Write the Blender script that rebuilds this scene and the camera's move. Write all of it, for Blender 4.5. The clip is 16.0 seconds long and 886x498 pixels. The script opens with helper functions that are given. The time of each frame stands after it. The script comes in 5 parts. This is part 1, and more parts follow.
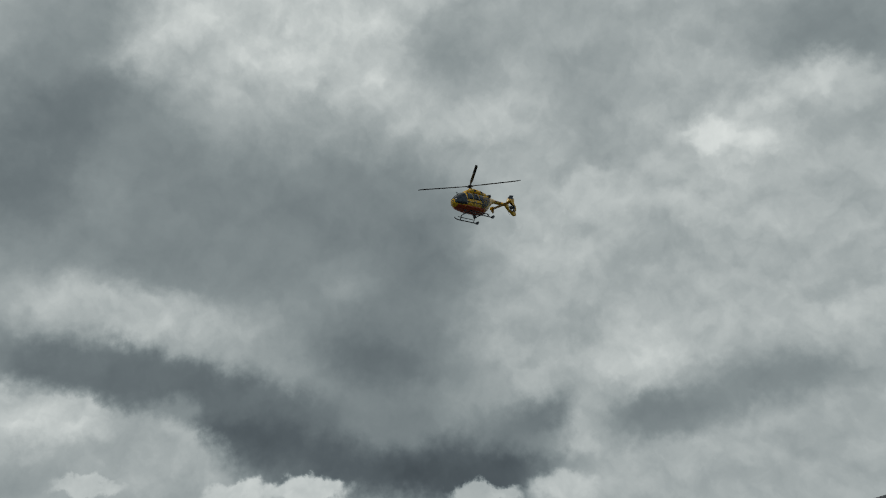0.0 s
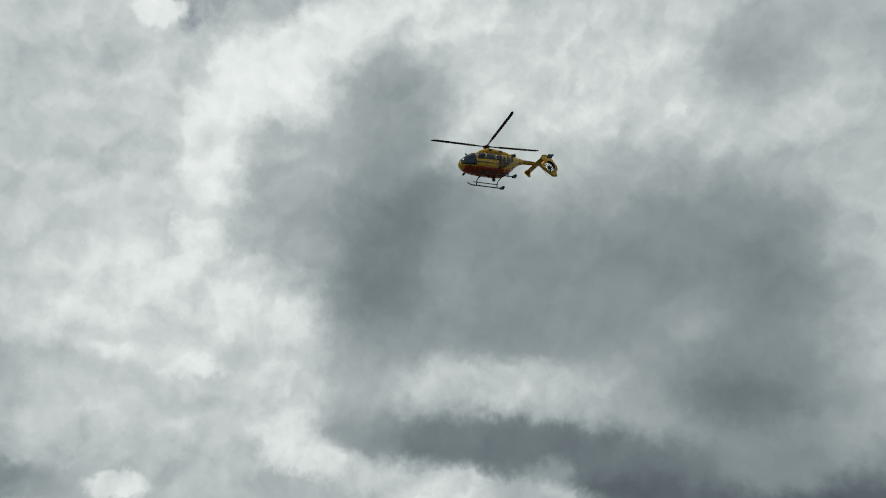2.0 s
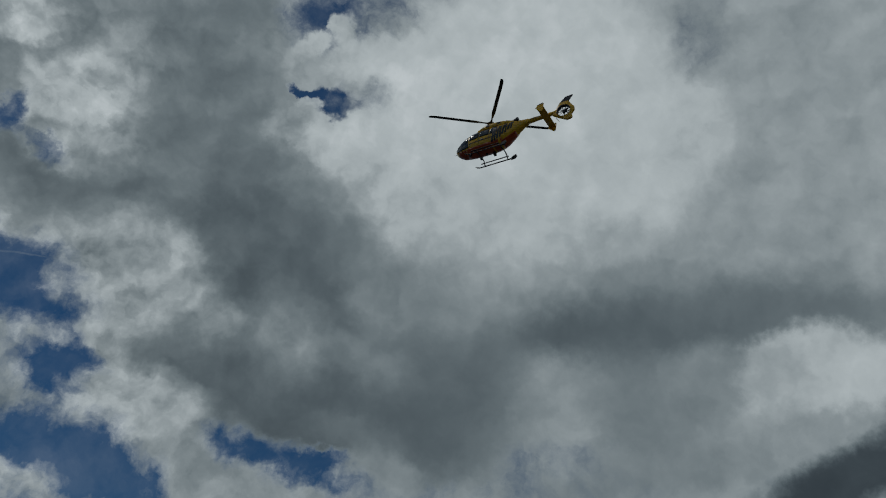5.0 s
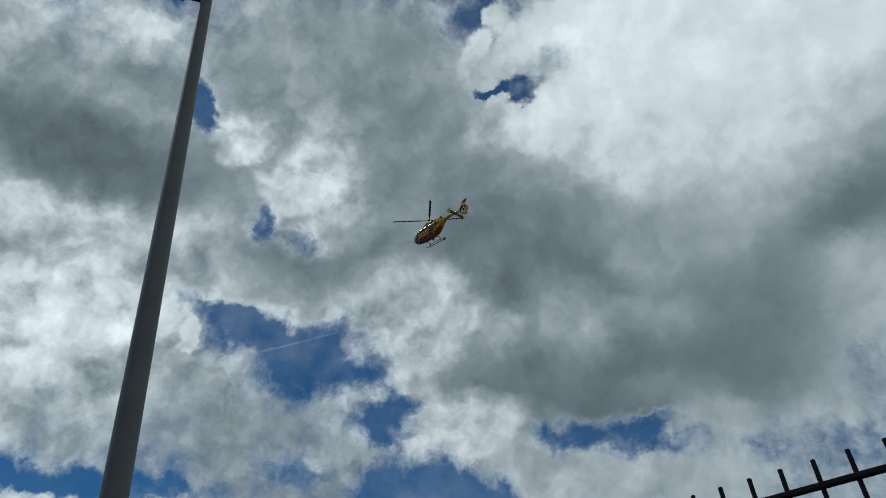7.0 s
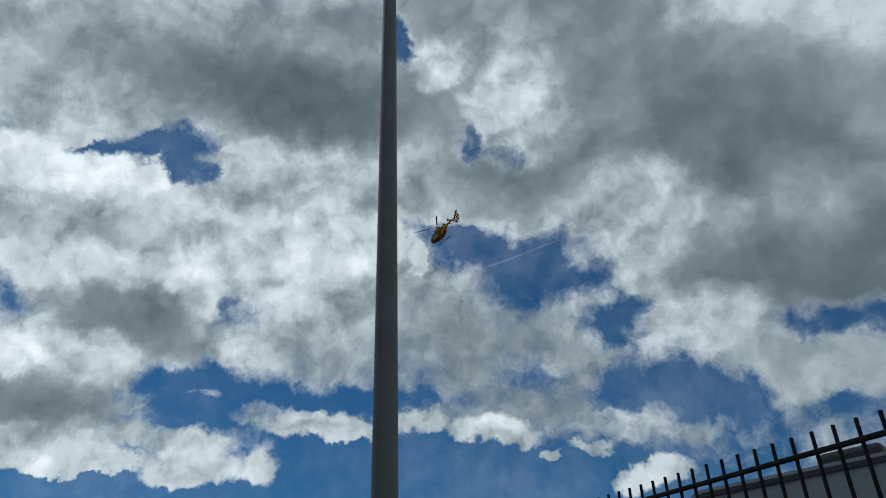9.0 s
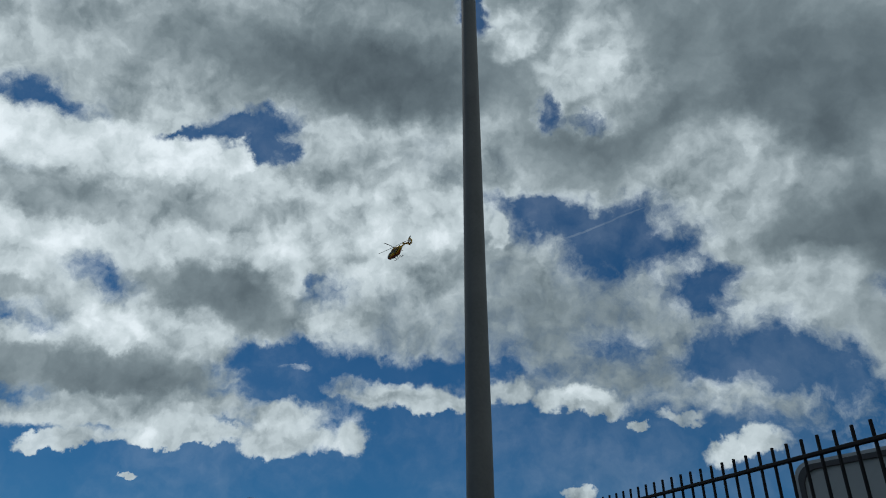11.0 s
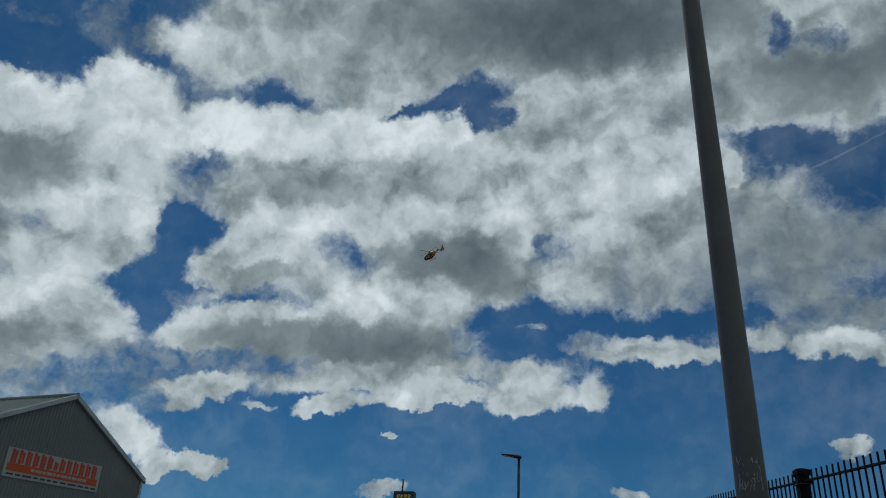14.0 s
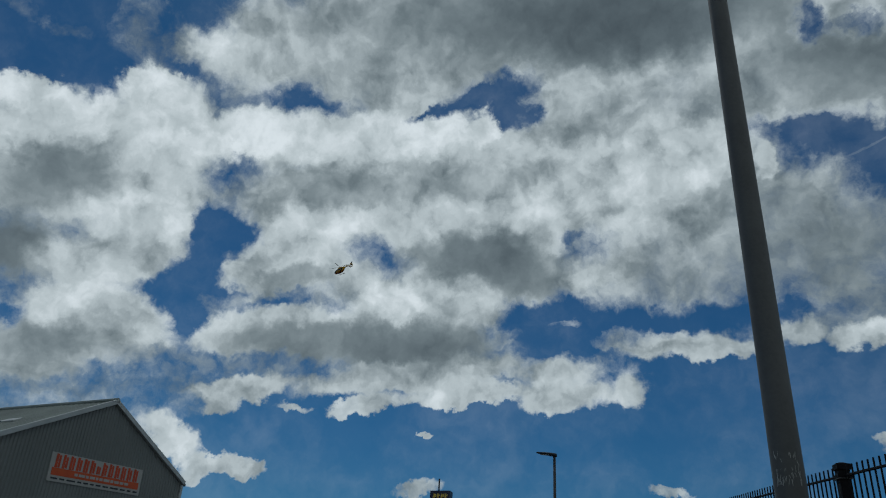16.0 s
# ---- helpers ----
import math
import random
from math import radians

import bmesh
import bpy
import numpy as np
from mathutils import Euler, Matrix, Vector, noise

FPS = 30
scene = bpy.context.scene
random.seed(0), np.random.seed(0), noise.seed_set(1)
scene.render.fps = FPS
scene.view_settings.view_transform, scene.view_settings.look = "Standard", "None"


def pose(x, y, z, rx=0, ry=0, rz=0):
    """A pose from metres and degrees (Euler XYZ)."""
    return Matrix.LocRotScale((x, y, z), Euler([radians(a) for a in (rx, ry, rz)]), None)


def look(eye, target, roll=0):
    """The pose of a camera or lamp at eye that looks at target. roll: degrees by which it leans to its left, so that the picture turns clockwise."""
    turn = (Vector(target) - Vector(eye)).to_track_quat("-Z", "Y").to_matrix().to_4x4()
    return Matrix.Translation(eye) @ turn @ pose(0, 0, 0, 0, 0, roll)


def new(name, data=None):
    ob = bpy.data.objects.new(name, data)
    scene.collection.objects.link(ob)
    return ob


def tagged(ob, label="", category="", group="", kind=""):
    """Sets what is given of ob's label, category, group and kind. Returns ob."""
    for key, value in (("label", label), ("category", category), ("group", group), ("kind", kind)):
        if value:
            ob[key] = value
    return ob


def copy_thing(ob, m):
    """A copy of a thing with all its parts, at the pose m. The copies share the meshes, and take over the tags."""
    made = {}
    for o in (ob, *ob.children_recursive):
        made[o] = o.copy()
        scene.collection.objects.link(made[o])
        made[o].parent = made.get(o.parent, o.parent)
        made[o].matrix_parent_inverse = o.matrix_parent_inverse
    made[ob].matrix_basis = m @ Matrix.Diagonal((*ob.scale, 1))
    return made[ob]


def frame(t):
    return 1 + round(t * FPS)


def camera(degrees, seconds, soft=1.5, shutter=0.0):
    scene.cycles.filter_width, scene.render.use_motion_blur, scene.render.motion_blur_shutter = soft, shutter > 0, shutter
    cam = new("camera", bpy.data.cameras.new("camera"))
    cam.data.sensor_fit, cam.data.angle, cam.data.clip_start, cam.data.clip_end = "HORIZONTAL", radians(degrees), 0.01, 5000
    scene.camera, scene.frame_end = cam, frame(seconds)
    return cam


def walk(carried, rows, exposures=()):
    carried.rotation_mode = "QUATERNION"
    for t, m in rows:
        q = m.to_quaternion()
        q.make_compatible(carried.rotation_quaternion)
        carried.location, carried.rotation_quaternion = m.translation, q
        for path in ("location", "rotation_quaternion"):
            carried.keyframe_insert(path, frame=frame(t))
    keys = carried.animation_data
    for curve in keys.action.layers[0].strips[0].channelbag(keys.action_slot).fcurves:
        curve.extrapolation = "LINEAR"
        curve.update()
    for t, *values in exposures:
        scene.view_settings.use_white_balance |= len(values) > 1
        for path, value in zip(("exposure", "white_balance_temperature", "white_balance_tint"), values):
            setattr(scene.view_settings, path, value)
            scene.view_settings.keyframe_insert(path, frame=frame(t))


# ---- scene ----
def part(name, bm, material, parent, label="", smooth=False):
    """One mesh object from a bmesh, under a thing or a part."""
    me = bpy.data.meshes.new(name)
    bm.normal_update()
    bm.to_mesh(me)
    bm.free()
    for m in material if isinstance(material, (list, tuple)) else [material]:
        me.materials.append(m)
    if smooth:
        for p in me.polygons:
            p.use_smooth = True
    ob = new(name, me)
    ob.parent = parent
    return tagged(ob, label) if label else ob


def thing(name, m, label, category, group="", kind=""):
    """An empty at the base of a thing, that parents its parts."""
    ob = new(name)
    ob.matrix_basis = m
    return tagged(ob, label, category, group, kind)


# ---- camera: a hand-held phone that follows the helicopter ----
cam = camera(60.0, 16.0, soft=1.1)
EYE = 1.6


def stand(t, x, y, yaw, pitch, roll):
    return (t, pose(x, y, EYE, 90 + pitch, roll, yaw))


PATH = [
    stand(0.0, 0.185, 0.075, -119.66, 26.49, 15.52),
    stand(0.5, 0.185, 0.075, -113.85, 28.06, 15.29),
    stand(1.0, 0.185, 0.075, -105.20, 31.34, 13.99),
    stand(1.5, 0.185, 0.075, -99.23, 34.34, 14.76),
    stand(2.0, 0.185, 0.075, -91.85, 37.26, 12.81),
    stand(2.5, 0.185, 0.075, -80.72, 40.18, 9.06),
    stand(3.0, 0.185, 0.075, -66.90, 40.63, 3.98),
    stand(3.5, 0.185, 0.075, -56.91, 44.12, 1.60),
    stand(4.0, 0.185, 0.075, -44.17, 42.60, 0.71),
    stand(4.5, 0.185, 0.075, -34.16, 41.21, -1.54),
    stand(5.0, 0.185, 0.075, -27.36, 39.32, -2.76),
    stand(5.2, 0.185, 0.075, -24.00, 39.05, -4.07),
    stand(7.3, 0.185, 0.075, 6.75, 37.99, 5.09),
    stand(7.5, 0.178, 0.072, 10.33, 36.70, 4.62),
    stand(8.0, 0.161, 0.065, 12.71, 36.07, 3.14),
    stand(8.5, 0.144, 0.058, 14.68, 33.49, 3.13),
    stand(9.0, 0.116, 0.047, 18.78, 32.19, 1.33),
    stand(11.3, 0.052, 0.021, 26.31, 29.43, -0.32),
    stand(11.5, 0.046, 0.019, 27.66, 28.74, -0.47),
    stand(12.0, 0.032, 0.013, 30.82, 28.36, -2.87),
    stand(12.5, 0.019, 0.007, 34.74, 28.28, -3.03),
    stand(13.0, 0.012, 0.005, 38.23, 27.23, -3.87),
    stand(13.5, 0.005, 0.002, 39.65, 28.21, -3.52),
    stand(14.0, -0.002, -0.001, 42.25, 26.58, -3.31),
    stand(14.5, -0.009, -0.004, 43.29, 26.44, -2.72),
    stand(15.0, 0.000, 0.000, 44.76, 25.96, -2.63),
    stand(15.5, 0.009, 0.004, 44.31, 26.18, -3.20),
    stand(16.0, 0.019, 0.007, 44.92, 26.38, -3.06),
]
EXPOSURES = [
    (0.0, 0.20, 6800, 11),
    (0.5, 0.40, 6800, 11),
    (1.0, 0.45, 6800, 11),
    (1.5, 0.50, 6800, 11),
    (2.0, 0.45, 6800, 11),
    (2.5, 0.25, 6700, 11),
    (3.0, -0.05, 6450, 11),
    (3.5, -0.30, 6450, 10),
    (4.5, -0.55, 6350, 9),
    (5.2, -0.55, 6300, 9),
    (7.3, 0.15, 6150, 7),
    (8.0, 0.10, 6150, 7),
    (9.0, 0.08, 6100, 7),
    (11.5, -0.10, 6100, 7),
    (13.0, -0.25, 6100, 7),
    (16.0, -0.30, 6100, 7),
]
walk(cam, PATH, EXPOSURES)

# ---- sky: sun high ahead behind broken cumulus, blue low down and in the gaps ----
SUN_YAW, SUN_UP = 68.0, 58.0
sun_way = Vector((-math.sin(radians(SUN_YAW)) * math.cos(radians(SUN_UP)), math.cos(radians(SUN_YAW)) * math.cos(radians(SUN_UP)), math.sin(radians(SUN_UP))))
world = bpy.data.worlds.new("cloudy_sky")
world.use_nodes = True
scene.world = world
wt = world.node_tree
wt.nodes.clear()


def wnode(kind, **settings):
    n = wt.nodes.new(kind)
    for k, v in settings.items():
        if k == "operation":
            n.operation = v
    return n


def vmath(op, a, b=None, c=None):
    n = wnode("ShaderNodeVectorMath", operation=op)
    for i, v in enumerate((a, b, c)):
        if v is None:
            continue
        if isinstance(v, tuple):
            n.inputs[i].default_value = v
        else:
            wt.links.new(v, n.inputs[i])
    return n.outputs[0]


def smath(op, a, b=None, c=None):
    n = wnode("ShaderNodeMath", operation=op)
    for i, v in enumerate((a, b, c)):
        if v is None:
            continue
        if isinstance(v, (int, float)):
            n.inputs[i].default_value = v
        else:
            wt.links.new(v, n.inputs[i])
    return n.outputs[0]


def wnoise(vec, scale, detail, rough=0.55, distort=0.0):
    n = wnode("ShaderNodeTexNoise")
    n.inputs["Scale"].default_value, n.inputs["Detail"].default_value = scale, detail
    n.inputs["Roughness"].default_value, n.inputs["Distortion"].default_value = rough, distort
    wt.links.new(vec, n.inputs["Vector"])
    return n


way = wnode("ShaderNodeTexCoord").outputs["Generated"]
HALF3 = (0.5, 0.5, 0.5)
billow = wnoise(way, 7.0, 6, 0.6)
curl = wnoise(way, 26.0, 5, 0.6)
fray = wnoise(way, 85.0, 4, 0.6)
warp1 = vmath("MULTIPLY_ADD", vmath("SUBTRACT", billow.outputs["Color"], HALF3), (0.05, 0.05, 0.05), way)
warp2 = vmath("MULTIPLY_ADD", vmath("SUBTRACT", curl.outputs["Color"], HALF3), (0.038, 0.038, 0.038), warp1)
warped = vmath("MULTIPLY_ADD", vmath("SUBTRACT", fray.outputs["Color"], HALF3), (0.016, 0.016, 0.016), warp2)
gentle = vmath("MULTIPLY_ADD", vmath("SUBTRACT", curl.outputs["Color"], HALF3), (0.007, 0.007, 0.007), way)


def step(value, lo, hi, to_lo=0.0, to_hi=1.0):
    n = wnode("ShaderNodeMapRange")
    n.interpolation_type, n.clamp = "SMOOTHSTEP", False
    for key, v in (("From Min", lo), ("From Max", hi), ("To Min", to_lo), ("To Max", to_hi)):
        n.inputs[key].default_value = v
    wt.links.new(value, n.inputs["Value"])
    return n.outputs[0]


def mass(vec, yaw, up, wide, high, lean):
    """One in the middle of an ellipse on the sky, nothing outside it; all in degrees."""
    turn = pose(0, 0, 0, 90 + up, 0, yaw) @ pose(0, 0, 0, 0, 0, lean)
    m = wnode("ShaderNodeMapping")
    m.vector_type = "TEXTURE"
    m.inputs["Location"].default_value = turn.to_3x3() @ Vector((0, 0, -1))
    m.inputs["Rotation"].default_value = turn.to_euler()
    m.inputs["Scale"].default_value = (radians(wide), radians(high), 1.0)
    wt.links.new(vec, m.inputs["Vector"])
    g = wt.nodes.new("ShaderNodeTexGradient")
    g.gradient_type = "SPHERICAL"
    wt.links.new(m.outputs[0], g.inputs["Vector"])
    return g.outputs["Fac"]


# air: x says how closed the sky is, y how light its cloud
start = wnode("ShaderNodeCombineXYZ")
start.inputs[0].default_value, start.inputs[1].default_value = 0.45, 0.66
air_mass = start.outputs[0]


def cloud(yaw, up, wide, high, lean, light, weight, soft, close=1.0):
    """A mass of cloud that lies before the ones named earlier."""
    global air_mass
    here = step(mass(warped, yaw, up, wide, high, lean), 0.0, soft, 0.0, weight)
    mix = wnode("ShaderNodeMix")
    mix.data_type = "VECTOR"
    wt.links.new(here, mix.inputs[0])
    wt.links.new(air_mass, mix.inputs[4])
    mix.inputs[5].default_value = (close, light, 0.0)
    air_mass = mix.outputs[1]


def clear(yaw, up, wide, high, lean, weight, soft):
    """A gap, through which the blue shows."""
    cloud(yaw, up, wide, high, lean, 0.80, weight, soft, 0.0)


# clear air low down, the closed deck on one side
clear(30, 2, 150, 14, 0, 1.0, 0.6)
cloud(-110, 35, 100, 75, 0, 0.62, 1.0, 0.6)
# -- the masses, in the order in which they lie before one another --
# the closed grey deck, where the flight begins
cloud(-127.1, 25.5, 42.47, 28.95, -17, 0.582, 1.00, 0.40)
cloud(-146.7, 19.4, 30.80, 32.17, -25, 0.671, 0.80, 1.00)
cloud(-124.1, 40.4, 16.02, 11.03, -15, 0.737, 0.80, 1.00)
cloud(-112.6, 37.4, 13.09, 5.61, -19, 0.634, 0.60, 1.00)
cloud(-103.6, 41.1, 7.19, 12.02, 9, 0.471, 0.80, 0.90)
cloud(-96.6, 44.2, 5.78, 6.31, 5, 0.515, 0.60, 1.00)
cloud(-101.4, 33.6, 6.36, 5.39, -3, 0.608, 0.60, 1.00)
cloud(-114.2, 31.4, 22.12, 7.37, -6, 0.486, 0.80, 1.00)
cloud(-119.7, 26.9, 24.40, 7.52, -24, 0.508, 0.60, 1.00)
cloud(-136.5, 39.3, 8.89, 7.02, -23, 0.552, 0.60, 1.00)
cloud(-142.7, 31.4, 5.13, 9.40, -36, 0.552, 0.70, 0.90)
cloud(-161.1, 27.5, 8.00, 7.26, -8, 0.471, 0.85, 0.90)
cloud(-153.2, 25.1, 8.30, 3.85, 8, 0.756, 0.70, 0.80)
cloud(-150.5, 25.9, 2.48, 1.63, -29, 0.819, 0.70, 0.80)
cloud(-159.9, 24.8, 3.27, 2.40, -34, 0.756, 0.60, 0.80)
cloud(-158.4, 23.1, 3.91, 1.81, 18, 0.608, 0.60, 0.80)
cloud(-134.2, 23.8, 9.13, 7.53, -20, 0.700, 0.60, 1.00)
cloud(-140.0, 25.8, 4.87, 3.30, -23, 0.737, 0.50, 1.00)
cloud(-142.1, 19.1, 6.28, 5.69, -23, 0.589, 0.60, 1.00)
cloud(-96.9, 27.3, 7.88, 2.73, 1, 0.671, 0.70, 0.90)
cloud(-104.6, 25.0, 8.79, 2.50, -14, 0.700, 0.75, 0.90)
cloud(-120.1, 23.0, 7.49, 3.34, -14, 0.608, 0.60, 1.00)
cloud(-112.7, 20.4, 11.25, 2.81, -27, 0.608, 0.60, 1.00)
cloud(-98.8, 22.3, 12.67, 3.02, -20, 0.367, 0.85, 0.90)
cloud(-109.1, 17.0, 11.74, 5.10, -32, 0.323, 0.90, 0.80)
cloud(-116.3, 13.0, 16.59, 4.55, -24, 0.337, 0.85, 0.80)
cloud(-123.1, 9.9, 11.75, 3.00, -16, 0.300, 0.90, 0.70)
cloud(-130.6, 11.5, 12.52, 2.89, -3, 0.404, 0.80, 0.90)
cloud(-120.0, 14.1, 5.73, 3.20, -15, 0.486, 0.70, 1.00)
cloud(-138.6, 13.0, 5.18, 4.71, -41, 0.719, 0.70, 0.80)
cloud(-130.7, 15.7, 5.47, 2.75, -38, 0.682, 0.60, 0.80)
cloud(-133.7, 10.5, 3.06, 3.65, -18, 0.737, 0.60, 0.70)
cloud(-138.9, 8.7, 7.03, 2.56, -11, 0.397, 0.85, 0.80)
cloud(-146.2, 8.6, 11.08, 3.05, -8, 0.460, 0.80, 0.90)
cloud(-143.8, 4.3, 17.38, 5.13, -19, 0.608, 0.70, 1.00)
cloud(-153.1, 10.2, 4.79, 3.98, -13, 0.682, 0.60, 0.90)
cloud(-136.4, 5.6, 9.56, 2.48, -8, 0.663, 0.60, 0.80)
cloud(-102.0, 16.1, 7.29, 3.16, -26, 0.626, 1.00, 0.40)
cloud(-95.8, 20.0, 5.06, 2.52, -34, 0.756, 0.90, 0.50)
cloud(-94.4, 18.4, 3.63, 3.02, -8, 0.737, 0.70, 0.60)
cloud(-94.3, 16.0, 3.68, 2.31, -9, 0.552, 0.70, 0.80)
cloud(-113.0, 11.2, 3.43, 1.19, -14, 0.756, 0.90, 0.40)
cloud(-108.3, 11.9, 3.26, 1.18, -3, 0.737, 0.80, 0.40)
cloud(-125.1, 8.0, 3.01, 0.96, -16, 0.719, 0.80, 0.40)
cloud(-130.4, 6.2, 3.14, 1.52, -17, 0.700, 0.70, 0.50)
cloud(-98.3, 14.4, 2.52, 0.80, -11, 0.719, 0.80, 0.40)
# the great heap with a bright rim and a grey belly
cloud(-65.8, 45.0, 18.22, 20.70, 7, 0.685, 1.00, 0.40)
cloud(-79.4, 53.4, 6.68, 5.20, 29, 0.611, 0.80, 0.70, 0.90)
cloud(-74.4, 56.3, 9.83, 1.85, 4, 0.594, 0.60, 0.80, 0.90)
cloud(-74.0, 54.4, 2.48, 1.76, 4, 0.787, 0.90, 0.50)
cloud(-71.3, 51.6, 2.17, 1.06, 26, 0.752, 0.70, 0.60)
cloud(-99.0, 48.7, 12.88, 8.07, 4, 0.805, 1.00, 0.30)
cloud(-89.8, 43.4, 10.41, 7.76, -30, 0.717, 0.90, 0.50)
cloud(-117.9, 44.0, 26.06, 10.24, -30, 0.717, 0.90, 0.70)
cloud(-86.5, 49.9, 5.90, 5.35, -7, 0.812, 0.90, 0.50)
cloud(-81.0, 46.2, 3.09, 4.71, -3, 0.798, 0.90, 0.45)
cloud(-79.8, 39.7, 2.25, 2.31, -4, 0.787, 0.90, 0.40)
cloud(-89.8, 43.4, 6.49, 5.96, -40, 0.576, 0.85, 0.60)
cloud(-103.9, 34.0, 16.29, 8.92, -31, 0.481, 0.95, 0.60)
cloud(-95.3, 38.7, 10.48, 4.91, -29, 0.523, 0.70, 0.80)
cloud(-86.6, 39.1, 5.73, 3.21, -29, 0.576, 0.80, 0.70)
cloud(-120.1, 30.7, 14.64, 10.70, -28, 0.470, 0.85, 0.90)
cloud(-95.8, 43.7, 5.03, 4.17, -14, 0.699, 0.50, 1.00)
cloud(-112.8, 37.8, 8.81, 4.91, -25, 0.629, 0.50, 1.00)
cloud(-100.2, 34.1, 3.77, 3.36, -17, 0.586, 0.60, 1.00)
cloud(-133.3, 38.5, 6.06, 5.22, -41, 0.523, 0.80, 0.90)
cloud(-119.8, 23.9, 5.64, 3.45, -25, 0.558, 0.70, 1.00)
cloud(-125.4, 24.7, 6.59, 8.92, -29, 0.410, 0.70, 1.00)
cloud(-104.2, 24.8, 8.66, 3.02, -23, 0.664, 0.85, 0.80)
cloud(-111.6, 20.8, 5.38, 2.12, -30, 0.594, 0.60, 0.90)
cloud(-117.2, 14.9, 6.00, 2.14, -20, 0.523, 0.60, 1.00)
cloud(-101.5, 21.0, 21.35, 2.61, -19, 0.410, 0.80, 0.80)
cloud(-119.8, 18.9, 10.07, 5.88, -23, 0.364, 0.80, 1.00)
cloud(-78.3, 33.2, 15.69, 4.94, -17, 0.742, 0.75, 0.70)
cloud(-77.2, 30.9, 2.10, 1.10, -5, 0.798, 0.70, 0.70)
cloud(-64.3, 31.5, 10.85, 4.47, 2, 0.646, 0.60, 1.00)
cloud(-72.8, 27.6, 18.40, 4.58, -4, 0.646, 0.60, 1.00)
cloud(-85.3, 25.2, 3.79, 2.61, -38, 0.787, 0.80, 0.50)
cloud(-88.4, 22.7, 5.38, 2.07, -30, 0.717, 0.70, 0.50)
cloud(-72.8, 23.3, 2.44, 1.23, -5, 0.770, 0.80, 0.50)
cloud(-95.3, 19.9, 4.81, 1.28, -13, 0.682, 0.80, 0.50)
cloud(-64.1, 23.9, 7.08, 2.04, -1, 0.435, 0.85, 0.80)
cloud(-104.0, 18.3, 3.87, 1.90, -16, 0.629, 0.50, 0.80)
# a pale sheet between two heaps
cloud(-62.6, 51.3, 13.70, 16.19, -4, 0.700, 1.00, 0.50)
cloud(-61.4, 38.3, 10.44, 8.34, -3, 0.729, 0.80, 0.80)
cloud(-81.8, 56.3, 5.78, 3.93, -1, 0.615, 0.60, 0.80, 0.70)
cloud(-52.5, 52.2, 3.75, 2.24, 4, 0.615, 0.50, 0.90, 0.75)
cloud(-14.5, 51.9, 3.43, 2.13, 36, 0.510, 0.80, 0.70, 0.30)
cloud(-56.0, 43.5, 2.52, 3.37, 0, 0.636, 0.50, 1.00, 0.60)
cloud(-31.8, 51.5, 13.66, 7.77, 10, 0.754, 0.95, 0.50)
cloud(-40.2, 55.1, 4.70, 3.66, 14, 0.826, 0.80, 0.50)
cloud(-25.9, 54.9, 8.17, 2.64, 27, 0.763, 0.80, 0.60)
cloud(-21.2, 50.9, 6.80, 3.65, 30, 0.721, 0.60, 0.80)
cloud(-42.9, 45.6, 9.44, 6.14, -0, 0.813, 0.95, 0.40)
cloud(-38.0, 43.2, 3.57, 2.49, 13, 0.847, 0.70, 0.70)
cloud(-51.4, 43.8, 3.32, 4.46, 4, 0.784, 0.70, 0.50)
cloud(-29.9, 46.9, 9.10, 5.18, 21, 0.742, 0.70, 0.80)
cloud(-24.0, 49.3, 4.06, 1.25, 27, 0.826, 0.50, 0.80)
cloud(-29.4, 52.5, 5.34, 1.38, 23, 0.679, 0.50, 0.90)
cloud(-24.3, 41.5, 7.42, 3.70, -10, 0.721, 0.70, 0.80)
cloud(-75.5, 55.4, 2.15, 1.58, -15, 0.805, 0.80, 0.50)
cloud(-48.7, 37.8, 24.05, 5.76, -0, 0.679, 0.60, 1.00)
cloud(-22.4, 39.7, 6.26, 3.57, -15, 0.447, 0.95, 0.60)
cloud(-28.7, 35.1, 10.29, 4.51, -10, 0.417, 0.95, 0.70)
cloud(-38.3, 33.4, 13.94, 3.27, -5, 0.392, 0.95, 0.70)
cloud(-49.3, 32.9, 15.99, 2.47, -6, 0.476, 0.85, 0.70)
cloud(-57.1, 31.9, 7.59, 2.49, -11, 0.594, 0.70, 0.70)
cloud(-27.0, 30.1, 5.85, 9.82, 15, 0.447, 0.80, 0.90)
cloud(-34.7, 27.9, 5.25, 4.92, 10, 0.636, 0.85, 0.80)
cloud(-47.0, 28.8, 8.40, 3.92, 14, 0.594, 0.70, 0.80)
cloud(-40.5, 27.9, 4.06, 6.17, 7, 0.447, 0.70, 0.90)
cloud(-45.0, 27.2, 4.19, 3.46, 5, 0.489, 0.70, 0.90)
cloud(-57.1, 28.3, 7.43, 3.27, -11, 0.797, 0.80, 0.80)
cloud(-51.6, 27.1, 2.84, 1.65, 1, 0.784, 0.60, 0.60)
cloud(-59.9, 29.6, 3.51, 0.85, -12, 0.636, 0.60, 0.60)
cloud(-76.9, 36.6, 19.54, 4.76, -18, 0.771, 0.80, 0.80)
cloud(-79.6, 32.8, 20.61, 3.62, -19, 0.700, 0.60, 0.90)
cloud(-73.1, 31.9, 3.33, 1.00, -9, 0.805, 0.50, 0.80)
cloud(-79.0, 31.1, 2.36, 0.91, -13, 0.805, 0.60, 0.70)
cloud(-86.5, 27.3, 5.08, 3.25, 15, 0.784, 0.70, 0.70)
cloud(-87.4, 23.0, 4.72, 1.51, -14, 0.784, 0.70, 0.60)
